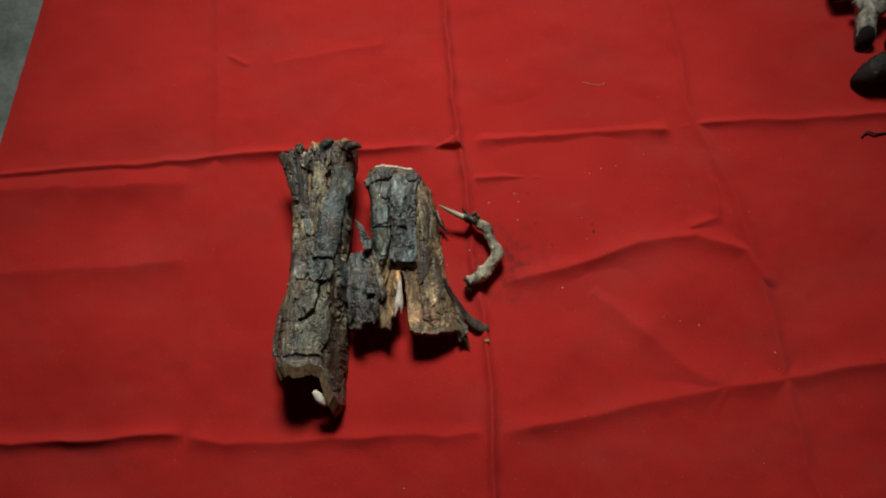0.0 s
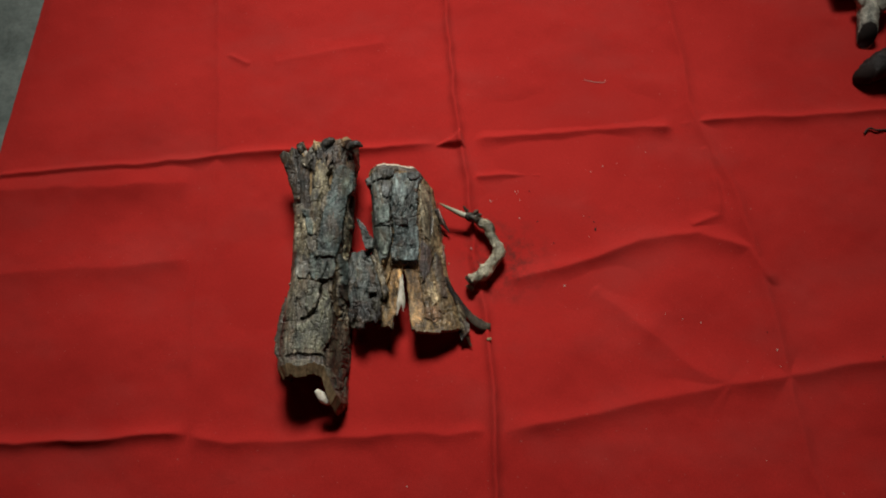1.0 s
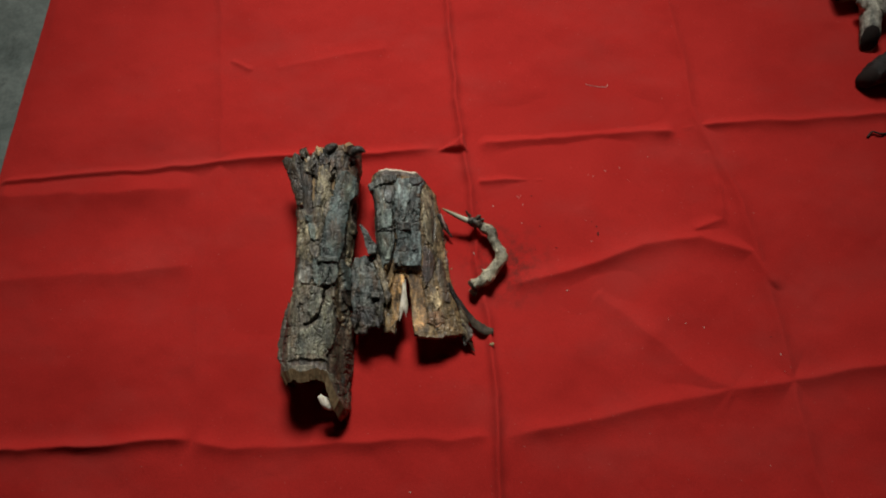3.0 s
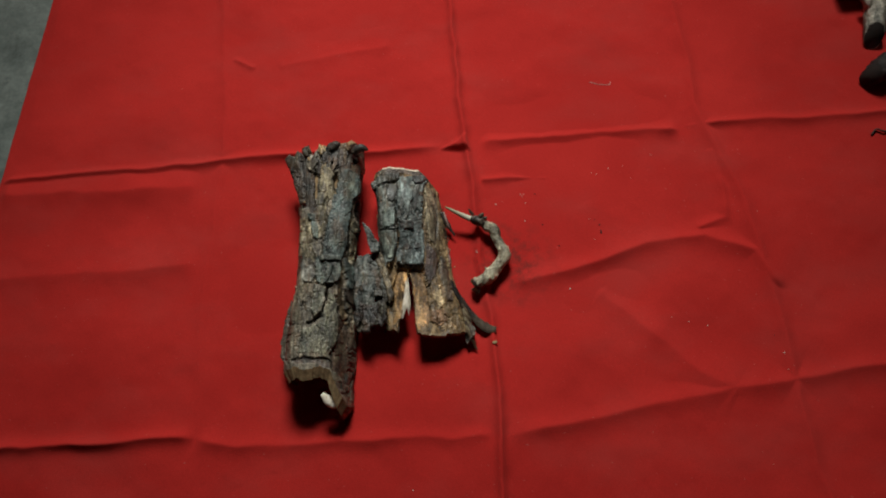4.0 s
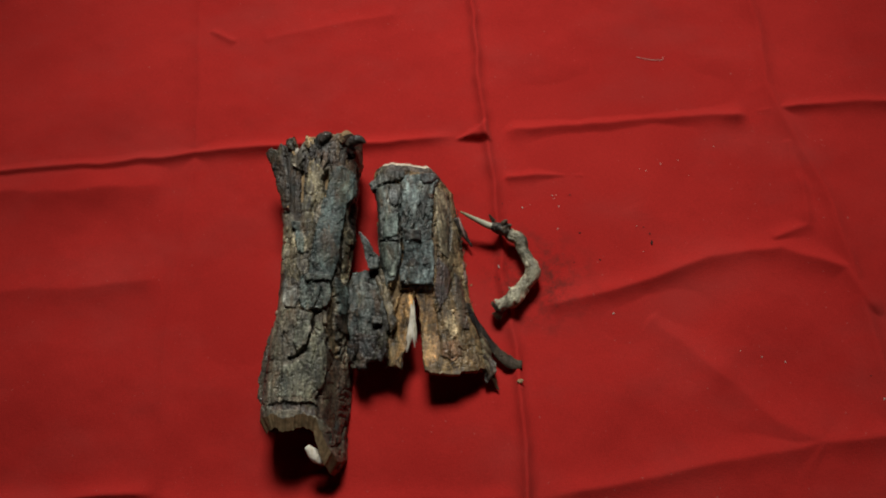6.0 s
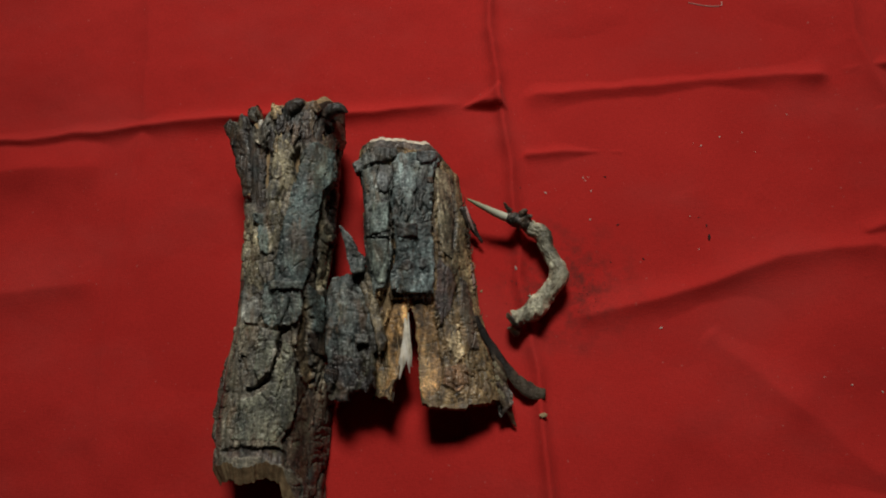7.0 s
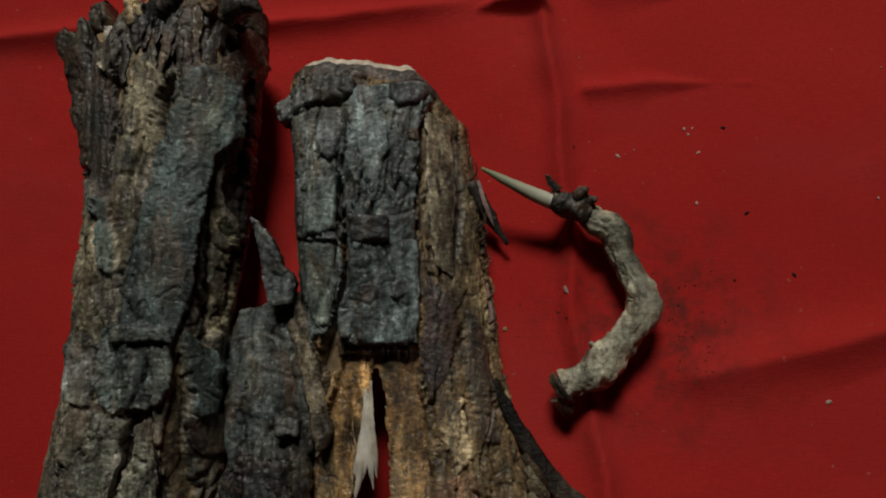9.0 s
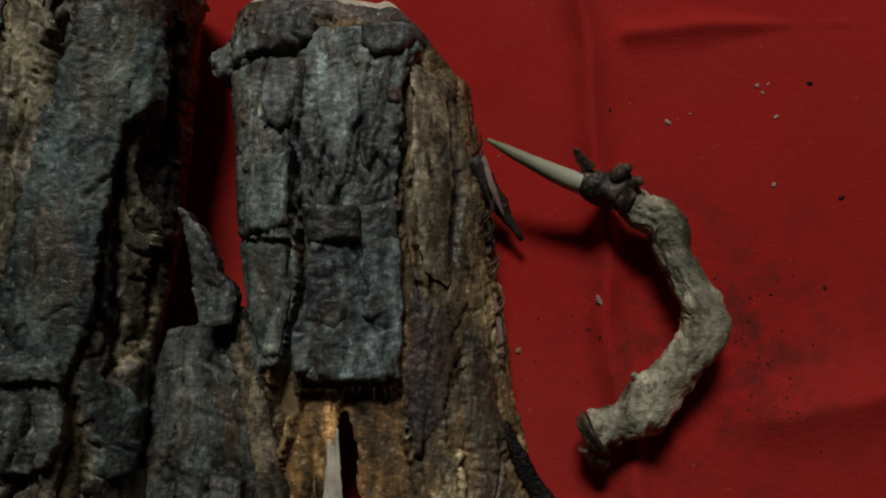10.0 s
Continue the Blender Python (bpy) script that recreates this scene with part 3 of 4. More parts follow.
def long_bark():
    at = (-0.10, -0.02, 0.0)
    thing = anchor("bark_piece", *at, "long curled piece of grey and olive-brown tree bark with ragged end", "bark", "pieces of bark on the cloth")
    regions = [
        ([(-133.2, 31), (-111.1, 22.6), (-108.5, 3.9), (-106.6, -13.6), (-132.9, -1.4)], 0.2, OLIVE, 0.9),
        # right flank: dark brown bark, taken near black with its shade painted in
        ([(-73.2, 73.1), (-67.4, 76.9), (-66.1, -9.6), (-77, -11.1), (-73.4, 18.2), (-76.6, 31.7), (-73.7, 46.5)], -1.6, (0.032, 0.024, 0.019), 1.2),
        ([(-105.5, 73), (-93.7, 70.7), (-92.2, 43.8), (-97.8, 34.1), (-97.7, 14.6), (-100.7, 5.3), (-104.7, 23.4), (-104.8, 48.3)], 0.4, OLIVE, 0.7),
        ([(-85, 64.9), (-74, 68.6), (-73.3, 46.7), (-79.2, 38.2), (-80.6, 21.1), (-82.2, 0.5), (-86.5, -14.3), (-101.1, -14.4), (-97.2, 20.2), (-90.6, 47.4), (-89.1, 58.9)], 1.5, TEAL, 0.55),
        ([(-112, 26.6), (-106.6, 26), (-103.7, 14.1), (-103.2, 3.2), (-107.6, 5.9)], 1.0, TEAL, 0.6),
        ([(-79.2, 30.7), (-76.2, 24.5), (-73.4, 18.2), (-75.1, -9.4), (-79.8, -12.4), (-79.7, 14.6)], -1.6, OLIVE, 1.0),
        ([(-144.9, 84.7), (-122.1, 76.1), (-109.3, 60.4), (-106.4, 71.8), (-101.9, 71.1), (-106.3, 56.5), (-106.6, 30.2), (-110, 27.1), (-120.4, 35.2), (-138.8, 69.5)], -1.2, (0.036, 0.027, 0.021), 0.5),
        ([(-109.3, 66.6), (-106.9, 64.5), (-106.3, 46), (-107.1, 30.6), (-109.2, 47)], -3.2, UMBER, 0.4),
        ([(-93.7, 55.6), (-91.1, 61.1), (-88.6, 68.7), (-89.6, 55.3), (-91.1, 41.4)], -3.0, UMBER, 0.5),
        ([(-102.9, 88.6), (-86.4, 91), (-69.5, 100.4), (-68.9, 77.4), (-77.4, 68.8), (-89.6, 68.4), (-102, 72.5)], -0.4, (0.045, 0.033, 0.024), 1.2),
        ([(-117.1, -13.6), (-107, -18.2), (-105.6, -26), (-108, -31.2), (-114.8, -29)], 0.8, ASH, 0.6),
        ([(-105.6, -9.4), (-86.5, -9.6), (-86.6, -26), (-89, -31.4), (-99, -32.2), (-104.1, -31.7)], 1.6, GREY, 0.7),
        ([(-85.1, -17.1), (-82.6, -30.2), (-83.5, -41.5), (-80.8, -53.7), (-80.2, -68.1), (-86.2, -54.2), (-88.5, -42.2), (-86.6, -28.8)], -1.2, (0.20, 0.145, 0.08), 0.5),
        ([(-83.7, -11.4), (-78.7, -16.2), (-78.4, -32.8), (-82.6, -35.9)], 1.6, TEAL, 0.5),
        ([(-105.5, -32.7), (-95.5, -35.2), (-96.4, -45.6), (-98.8, -57.1), (-104.8, -59.9), (-107.4, -52.4), (-106, -42.1)], 1.4, (0.130, 0.135, 0.100), 0.7),
        ([(-93.4, -37.3), (-89.4, -45.1), (-87.1, -62.7), (-88, -77), (-92.6, -83.1), (-95.9, -87.4), (-115.5, -85.9), (-114, -68.7), (-101.3, -63.3), (-96.8, -52.8)], 0.4, (0.145, 0.145, 0.105), 0.8),
        ([(-89.4, -39.1), (-85.3, -54.2), (-80.2, -63.8), (-79.5, -88.7), (-79.4, -110), (-89.1, -97.3), (-93, -87.5), (-87.5, -78.1), (-87.1, -62.7)], -1.5, (0.058, 0.042, 0.03), 0.35),
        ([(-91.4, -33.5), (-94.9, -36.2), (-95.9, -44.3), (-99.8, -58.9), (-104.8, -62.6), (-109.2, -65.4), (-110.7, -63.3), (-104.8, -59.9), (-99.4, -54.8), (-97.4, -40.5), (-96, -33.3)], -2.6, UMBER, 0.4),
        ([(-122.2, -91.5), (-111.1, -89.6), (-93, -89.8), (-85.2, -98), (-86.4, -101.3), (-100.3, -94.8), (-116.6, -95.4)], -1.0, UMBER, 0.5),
        ([(-103, 80), (-93, 84), (-70, 84), (-66, 60), (-72, 56), (-76, 64), (-88, 66), (-93, 62), (-102, 70)], -0.6, (0.050, 0.038, 0.029), 1.2),
        # right flank again from end to end, shade put into the near-black brown
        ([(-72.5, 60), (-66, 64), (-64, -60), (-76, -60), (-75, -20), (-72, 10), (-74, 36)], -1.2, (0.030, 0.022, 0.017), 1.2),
    ]

    def front(q):
        return -0.0985 - 0.0245 * smooth(q, 0.35, 0.95) - 0.001 * smooth(-q, 0.5, 1.0)

    def rear(q):
        notch = np.exp(-(((q + 0.42) / 0.13) ** 2))
        return 0.0855 - 0.046 * smooth(-q, 0.50, 0.62) - 0.012 * notch + 0.006 * smooth(q, 0.2, 0.8)

    # dim puts corner falloff and the sheet's turn from the lamp into its colour
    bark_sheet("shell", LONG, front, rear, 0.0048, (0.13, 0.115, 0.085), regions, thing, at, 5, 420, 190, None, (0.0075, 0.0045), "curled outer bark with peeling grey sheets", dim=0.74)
    s = LONG.at
    flake("bark_flake", [(-83.1, -34.5), (-77.4, -32.9), (-77.2, -43.8), (-79.7, -44.9), (-82.7, -40.4)], s, 0.0030, (0.055, 0.04, 0.03), thing, at, 31, label="dark brown lifted flake")
    flake("bark_flake", [(-128.6, -37.5), (-125, -49), (-126.7, -67.8), (-129.7, -92), (-134.7, -84.6), (-134.2, -63.1)], lambda x, y: 0.016 + 0 * x, 0.003, UMBER, thing, at, 32, 0.003, label="dark strip peeling from the edge")
    flake("bark_flake", [(-104, -33.8), (-97, -34.8), (-96.9, -44.8), (-99.4, -54.5), (-103.9, -57.9), (-105.9, -50.8)], s, 0.0024, (0.14, 0.135, 0.11), thing, at, 35)
    # ragged rear end: torn ridges that run along the grain, a round black knob and a dark horn
    rnd = random.Random(4)
    for i in range(22):
        x = -104.5 + 33.5 * (i + 0.7 * rnd.random()) / 22
        y = 58 + 13 * rnd.random()
        n = 10 + 9 * rnd.random()
        w = 1.3 + 1.3 * rnd.random()
        lean = 3.0 * (rnd.random() - 0.5)
        shape = [(x - 0.3 * w, y), (x + 0.4 * w, y + 0.1 * n), (x + w + 0.5 * lean, y + 0.55 * n), (x + 0.7 * w + lean, y + 0.9 * n), (x + lean, y + n), (x - 0.8 * w + 0.7 * lean, y + 0.7 * n), (x - w, y + 0.35 * n)]
        tone = rnd.choice([UMBER, BROWN, BLACK, BLACK, UMBER, (0.07, 0.052, 0.036), (0.16, 0.12, 0.065)])
        flake("bark_ridge", shape, lambda a, b: s(a, np.minimum(b, 0.086)), 0.0006 + 0.0012 * rnd.random(), tone, thing, at, 50 + i, 0.003, 0.9, 0.9, turn_up=0.0006 * rnd.random())
    flake("bark_chip", [(-105, 87), (-100, 84.5), (-99.5, 80), (-104, 78), (-106.5, 82)], s, 0.0022, (0.26, 0.19, 0.10), thing, at, 76, 0.003, 0.8, 1.0, label="tan torn inner fibre")
    flake("bark_chip", [(-88, 88), (-83, 89), (-80, 86), (-83, 82), (-87, 83)], lambda a, b: s(a, np.minimum(b, 0.086)), 0.0018, (0.13, 0.085, 0.045), thing, at, 77, 0.003, 0.8, 1.0)
    tube("bark_knob", [(-0.0990, 0.0800, 0.0430), (-0.0960, 0.0845, 0.0450), (-0.0915, 0.0872, 0.0452), (-0.0890, 0.0862, 0.0440)], [0.0030, 0.0040, 0.0042, 0.0022], BARK, thing, at, "round black knob", seed=3, rough=0.0007, tint=BLACK)
    tube("bark_horn", [(-0.0775, 0.0815, 0.0420), (-0.0735, 0.0838, 0.0445), (-0.0690, 0.0838, 0.0455), (-0.0650, 0.0818, 0.0450)], [0.0030, 0.0036, 0.0026, 0.0005], BARK, thing, at, "dark pointed horn", seed=4, rough=0.0005, tint=BLACK)
    # the flared strip beside the notch
    lobe = lambda x, y: 0.029 + 0.10 * (y - 0.03) + 0.30 * np.clip(x + 0.128, -0.012, 0.02)
    flare = flake("flared_strip", [(-136.9, 81.6), (-133.5, 85.5), (-128.9, 82.5), (-125.5, 87.5), (-120.9, 84.5), (-115.2, 75.6), (-111.8, 56.1), (-110.6, 34.8), (-115, 25), (-121.8, 38.4), (-128.8, 61.8)], lobe, 0.004, (0.030, 0.023, 0.018), thing, at, 71, 0.004, 1.0, 1.0, label="dark fibrous strip flaring outwards")
    flake("bark_chip", [(-121.5, 87.5), (-115.9, 89.4), (-112.5, 81.6), (-115.9, 77.7), (-120.4, 81.6)], lobe, 0.006, (0.11, 0.085, 0.05), flare, at, 72, 0.002, 0.8, 1.3)
    flake("bark_chip", [(-114.5, 79.7), (-111.7, 79.7), (-111.2, 73.8), (-113.4, 72.8)], lobe, 0.0068, (0.5, 0.46, 0.38), flare, at, 73, 0.002, 0.5, 0.8, label="pale broken fibre")
    # curl of pale inner bark at the open front
    tube("inner_curl", [(-0.0990, -0.1150, 0.0250), (-0.0950, -0.1195, 0.0235), (-0.0905, -0.1220, 0.0215), (-0.0870, -0.1215, 0.0200)], [0.0014, 0.0036, 0.0038, 0.0018], SNOW, thing, at, "pale curl of inner bark", seed=9, flat=0.7, rough=0.0003)
    flake("bark_chip", [(-91.9, -114.9), (-81.5, -114), (-80.3, -126.7), (-85.4, -131.2), (-89.7, -124.9)], lambda x, y: 0.008 + 0 * x, 0.006, BROWN, thing, at, 75, 0.006, 1.0, 1.0)
    return thing


def short_bark():
    at = (-0.028, -0.005, 0.0)
    thing = anchor("bark_piece", *at, "short flared piece of split brown bark with thick grey plates", "bark", "pieces of bark on the cloth")
    regions = [
        ([(-62.7, 57.6), (-42.8, 55.7), (-42.6, 27.3), (-41.6, 16), (-59.6, 17.3), (-61, 39.5)], 1.25, (0.090, 0.100, 0.092), 0.9),
        ([(-58.8, 17.1), (-42.1, 16.3), (-41.2, 5.5), (-44.4, -9.5), (-49.8, -11.1), (-53.6, -18.1), (-56.6, -1.2)], 0.9, (0.095, 0.112, 0.104), 0.7),
        ([(-39.5, 63.5), (-20, 66.1), (-19, 60.8), (-21.8, 49.8), (-21.6, 27.4), (-21.6, -13.9), (-42.9, -12.8), (-40.7, 5.2), (-41.5, 22.4), (-44.2, 37.3), (-42.9, 57.1)], 1.45, (0.100, 0.126, 0.122), 0.7),
        ([(-19.9, 59.4), (-7.9, 61.1), (-5.2, 42.2), (-4.1, 15.3), (0.5, -10.6), (-5.2, -18.3), (-12.9, 6.4), (-19, 11.6), (-20.7, 36.5)], -0.3, (0.17, 0.128, 0.068), 0.6),
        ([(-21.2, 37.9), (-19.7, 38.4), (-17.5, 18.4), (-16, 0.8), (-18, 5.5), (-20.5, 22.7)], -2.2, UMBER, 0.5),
        ([(-18.5, 8), (-13.2, 1.5), (-9.8, -7), (-12.4, -20.6), (-17.2, -29.6), (-20.6, -19), (-20, -6.7)], 0.6, (0.050, 0.033, 0.029), 0.25),
        ([(-33.8, -15.5), (-21.1, -14.3), (-18.9, -35.7), (-15.6, -51), (-18.4, -62.3), (-25.6, -66.7), (-29.4, -57.5), (-31.7, -35.1)], -1.4, OCHRE, 0.18),
        ([(-43, -16.9), (-34.3, -15.6), (-33.8, -32), (-37.2, -53.4), (-46.9, -62.5), (-56.9, -65.1), (-50, -44.8)], -1.6, (0.20, 0.115, 0.042), 0.5),
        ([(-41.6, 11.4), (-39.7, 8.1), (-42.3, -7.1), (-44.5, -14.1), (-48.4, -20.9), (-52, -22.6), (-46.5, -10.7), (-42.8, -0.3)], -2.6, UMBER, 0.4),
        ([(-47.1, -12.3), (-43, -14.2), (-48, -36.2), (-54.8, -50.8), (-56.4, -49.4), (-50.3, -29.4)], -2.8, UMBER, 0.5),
        ([(-60.2, -9), (-57, -15.4), (-52, -24), (-48.1, -39), (-52.2, -47.1), (-57.6, -24.9)], 0.8, (0.17, 0.14, 0.09), 0.6),
        ([(-7.4, -0.4), (-3.4, -6), (0.8, -24.3), (2.2, -41.4), (-2.8, -41.3), (-7.2, -20.4)], 0.6, (0.085, 0.062, 0.044), 0.6),
        ([(-12.2, -28.7), (-8.1, -28.4), (-5.9, -44.1), (-9.9, -49.1), (-14.2, -39.6)], 0.7, (0.20, 0.155, 0.09), 0.8),
        ([(-2.2, 33.4), (0.1, 13.5), (-3.6, 15.8), (-6, 38.9)], -1.0, (0.08, 0.058, 0.04), 0.8),
        ([(-12, 55), (-9.1, 52.8), (-7.6, 27.3), (-9.4, 11.3), (-12, 25.8)], -1.0, (0.10, 0.075, 0.05), 0.7),
        ([(-16.1, -50.6), (-5.8, -49.5), (-3.6, -58.8), (-9.7, -63.6), (-16.9, -59.6)], 0.7, (0.15, 0.085, 0.045), 1.6),
        ([(-58, 61), (-52, 66.5), (-38, 66.5), (-22, 66), (-8, 62), (-6, 68), (-20, 78), (-60, 76)], 0.1, (0.060, 0.045, 0.036), 0.3),
    ]

    def front(q):
        return -0.0705 + 0.0055 * np.abs(q) ** 2.2 + 0.001 * smooth(-q, 0.2, 0.6)

    def rear(q):
        return 0.0706 - 0.001 * smooth(-q, 0.5, 0.95) - 0.0105 * smooth(q, 0.45, 1.0)

    hole = [(-33.8, -19.2), (-31.8, -20), (-29.7, -29.1), (-27.8, -57.5), (-26.4, -81.5), (-46, -84.3), (-40.8, -58.6), (-36.9, -43.2), (-34.8, -32.1)]
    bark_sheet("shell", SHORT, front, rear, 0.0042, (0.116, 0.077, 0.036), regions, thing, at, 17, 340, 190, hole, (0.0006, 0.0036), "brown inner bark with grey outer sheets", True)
    s = SHORT.at
    plate = flake("bark_plate", [(-39.3, 15.7), (-21, 16.6), (-20.5, 0.1), (-21, -12.7), (-29.1, -14.1), (-42.6, -12.3), (-43, -6.5), (-40.4, 5.1)], s, 0.0044, (0.092, 0.118, 0.116), thing, at, 81, jag=0.7, rough=0.7, label="thick blue-grey plate of outer bark")
    flake("bark_scale", [(-40, 22.8), (-29, 22.5), (-28.5, 15.5), (-39.2, 14.2)], s, 0.0070, (0.060, 0.070, 0.070), plate, at, 82, jag=0.4, rough=0.4, label="small square grey scale")
    flake("bark_scale", [(-29.3, 64.6), (-19.4, 66.6), (-18, 63.8), (-21.3, 59), (-26.7, 57.7), (-29.7, 60.3)], s, 0.0052, (0.08, 0.088, 0.088), thing, at, 83, jag=0.3, rough=0.3, label="rounded dark grey scale")
    flake("bark_scale", [(-37.3, 2.7), (-33.8, 4.4), (-30.9, 2.8), (-30.4, -0.8), (-33.4, -3.2), (-36.8, -2.2)], s, 0.0048, (0.075, 0.085, 0.086), plate, at, 84, jag=0.3, rough=0.3)
    flake("bark_scale", [(-28.4, 3.8), (-25.9, 5.3), (-23.4, 4), (-22.9, 0.3), (-25.9, -1.6), (-28.4, -0.3)], s, 0.0048, (0.078, 0.088, 0.088), plate, at, 85, jag=0.3, rough=0.3)
    flake("bark_scale", [(-24.3, 50.1), (-21.4, 51.2), (-20.8, 46.5), (-23.8, 46.4)], s, 0.0042, UMBER, thing, at, 86, jag=0.3, rough=0.3)
    flake("bark_plate", [(-64.5, 57.5), (-60, 62.5), (-53, 66), (-39.6, 65.5), (-40, 60.5), (-47, 56.5), (-56, 55.5), (-63, 52.5)], lambda x, y: np.maximum(s(x, y), 0.0285), 0.0040, (0.075, 0.08, 0.074), thing, at, 87, 0.003, 0.6, 1.0, label="dark slab of bark over a shadowed gap")
    flake("bark_plate", [(-50.1, 55.6), (-41.3, 55.5), (-41.6, 45.1), (-46, 39.2), (-50, 40.5)], s, 0.0036, (0.075, 0.082, 0.08), thing, at, 88, rough=0.5)
    flake("bark_plate", [(-52.2, 33.8), (-44.1, 35), (-43, 18.6), (-54.7, 16.6)], s, 0.0034, GREY, thing, at, 89, rough=0.5)
    flake("bark_plate", [(-56.6, 15.7), (-44.2, 14.5), (-43.3, 4.8), (-45.5, -7.8), (-49.7, -8.7), (-54.4, -0.8)], s, 0.0030, (0.10, 0.118, 0.10), thing, at, 90, rough=0.5)
    flake("bark_plate", [(-19.3, 58.2), (-12.9, 56.4), (-10.5, 30.5), (-11.3, 7.4), (-16.4, 10.8), (-18.6, 36.2)], s, 0.0012, (0.17, 0.145, 0.095), thing, at, 91, rough=0.5)
    rnd = random.Random(11)
    for i in range(14):
        x = -0.0417 + 0.0212 * (i + 0.9 * rnd.random() - 0.4) / 13
        y = -0.0165 + 0.002 * rnd.random() + (0.003 if x < -0.037 else 0)
        z = float(s(np.array([x]), np.array([y]))[0])
        n = 0.0006 + 0.0022 * rnd.random() ** 2
        tube("bark_fibre", [(x, y + 0.001, z + 0.0028), (x + 0.0006 * (rnd.random() - 0.5), y - n * 0.6, z + 0.0018), (x + 0.0016 * (rnd.random() - 0.5), y - n, z + 0.0008)], [0.0003, 0.00025, 0.0001], DARK, plate, at, per=3, around=6, rough=0.00005, seed=i)
    for i in range(12):
        y = 0.05 - 0.10 * rnd.random()
        x = float(np.interp(y, SHORT.y, SHORT.middle) + 0.97 * np.interp(y, SHORT.y, SHORT.half))
        n = 0.002 + 0.004 * rnd.random()
        tube("bark_fibre", [(x - 0.001, y, 0.009), (x + 0.0012, y + 0.4 * n, 0.009 + 0.4 * n), (x + 0.0018 * rnd.random(), y + n, 0.009 + 0.5 * n)], [0.0004, 0.0003, 0.0001], CHAR, thing, at, per=3, around=6, rough=0.00005, seed=20 + i, tint=BROWN)
    # low panel leaning against the long piece
    low = lambda x, y: 0.0175 + 0.10 * (x + 0.077) - 0.02 * (y + 0.02)
    # grey panel, its colour darkened to hold the shade of both pieces
    panel = flake("side_panel", [(-78.3, -9.8), (-75.2, -2.9), (-67.5, -0.6), (-60.9, -1.3), (-56.2, -15.5), (-51.5, -30.4), (-50.2, -42.6), (-54.6, -46.5), (-57, -48.5), (-59.5, -50.5), (-61.5, -56.2), (-63.8, -52.0), (-68.9, -49.8), (-72, -51.5), (-76.2, -48), (-78.9, -28.6)], low, 0.003, (0.036, 0.043, 0.040), thing, at, 95, 0.003, 0.7, 0.8, label="grey bark panel with a jagged lower edge")
    flake("bark_chip", [(-76.1, -46), (-65.3, -45), (-51.5, -45), (-51, -57), (-54.5, -62.5), (-61, -63.5), (-65, -66.5), (-73, -66), (-77, -57)], lambda x, y: 0.021 + 0.1 * (x + 0.077), 0.0022, (0.014, 0.011, 0.010), panel, at, 96, 0.003, 1.8, 1.2)
    flake("bark_strip", [(-61.6, 4.1), (-56.1, 2.4), (-50.3, -17.3), (-45.1, -37.7), (-48.6, -45.3), (-53.3, -28.8), (-59.2, -8.2)], low, 0.0050, (0.11, 0.09, 0.056), panel, at, 94, 0.003, 1.0, 0.9, label="narrow tan strip of bark")
    flake("bark_scale", [(-61.8, -33), (-54.2, -34.5), (-54.1, -39.2), (-60.6, -39.5)], low, 0.0065, (0.09, 0.10, 0.095), panel, at, 97, jag=0.6)
    spike = lambda x, y: 0.026 + 0.05 * (x + 0.07)
    flake("bark_spike", [(-71.5, 24.6), (-68.9, 23.9), (-61.8, 13), (-56.5, 4.1), (-57.4, -1.6), (-63.6, -2.5), (-66.4, 7.1)], spike, 0.0018, (0.042, 0.048, 0.044), thing, at, 98, 0.002, 0.8, 0.9, label="pointed grey splinter of bark")
    for i in range(16):
        x = -0.0756 + 0.0245 * i / 15
        y = -0.0534 - 0.0075 * rnd.random()
        z = 0.021 + 0.1 * (x + 0.077)
        n = 0.0012 + 0.003 * rnd.random()
        tube("bark_fibre", [(x, y + 0.003, z + 0.002), (x + 0.002 * (rnd.random() - 0.5), y - 0.5 * n, z), (x + 0.004 * (rnd.random() - 0.5), y - n, z - 0.003)], [0.0012, 0.0009, 0.0002], CHAR, panel, at, per=3, around=7, rough=0.0002, seed=60 + i, tint=UMBER, flat=0.5)
    # frayed front edge
    for i in range(34):
        q = -0.93 + 1.86 * (i + 0.6 * rnd.random()) / 34
        if -0.62 < q < -0.2:
            continue
        y = float(front(np.array([q]))[0]) + 0.001
        x = float(np.interp(y, SHORT.y, SHORT.middle) + np.interp(y, SHORT.y, SHORT.half) * q)
        z = float(s(np.array([x]), np.array([y]))[0]) - 0.0015
        n = 0.0004 + 0.0022 * rnd.random() ** 2
        side = 0.0012 * q + 0.0012 * (rnd.random() - 0.5)
        tube("bark_fibre", [(x, y + 0.003, z), (x + side, y - 0.5 * n, z - 0.0006), (x + 2 * side, y - n, z - 0.0016)], [0.0007, 0.0005, 0.0002], CHAR, thing, at, per=3, around=7, rough=0.0002, seed=90 + i, tint=rnd.choice([BROWN, UMBER, UMBER]), flat=0.5)
    for i in range(7):
        y = -0.052 - 0.0035 * i
        x = 0.0129 + 0.0005 * i
        n = 0.002 + 0.003 * rnd.random()
        tube("splinter", [(x - 0.004, y + 0.008, 0.012), (x + 0.001, y, 0.0075), (x + 0.55 * n, y - 0.8 * n, 0.0045), (x + n, y - 1.5 * n, 0.0035)], [0.0012, 0.0016, 0.0011, 0.0002], CHAR, thing, at, per=4, around=8, rough=0.0003, seed=140 + i, tint=rnd.choice([BROWN, UMBER, OLIVE]), flat=0.5)
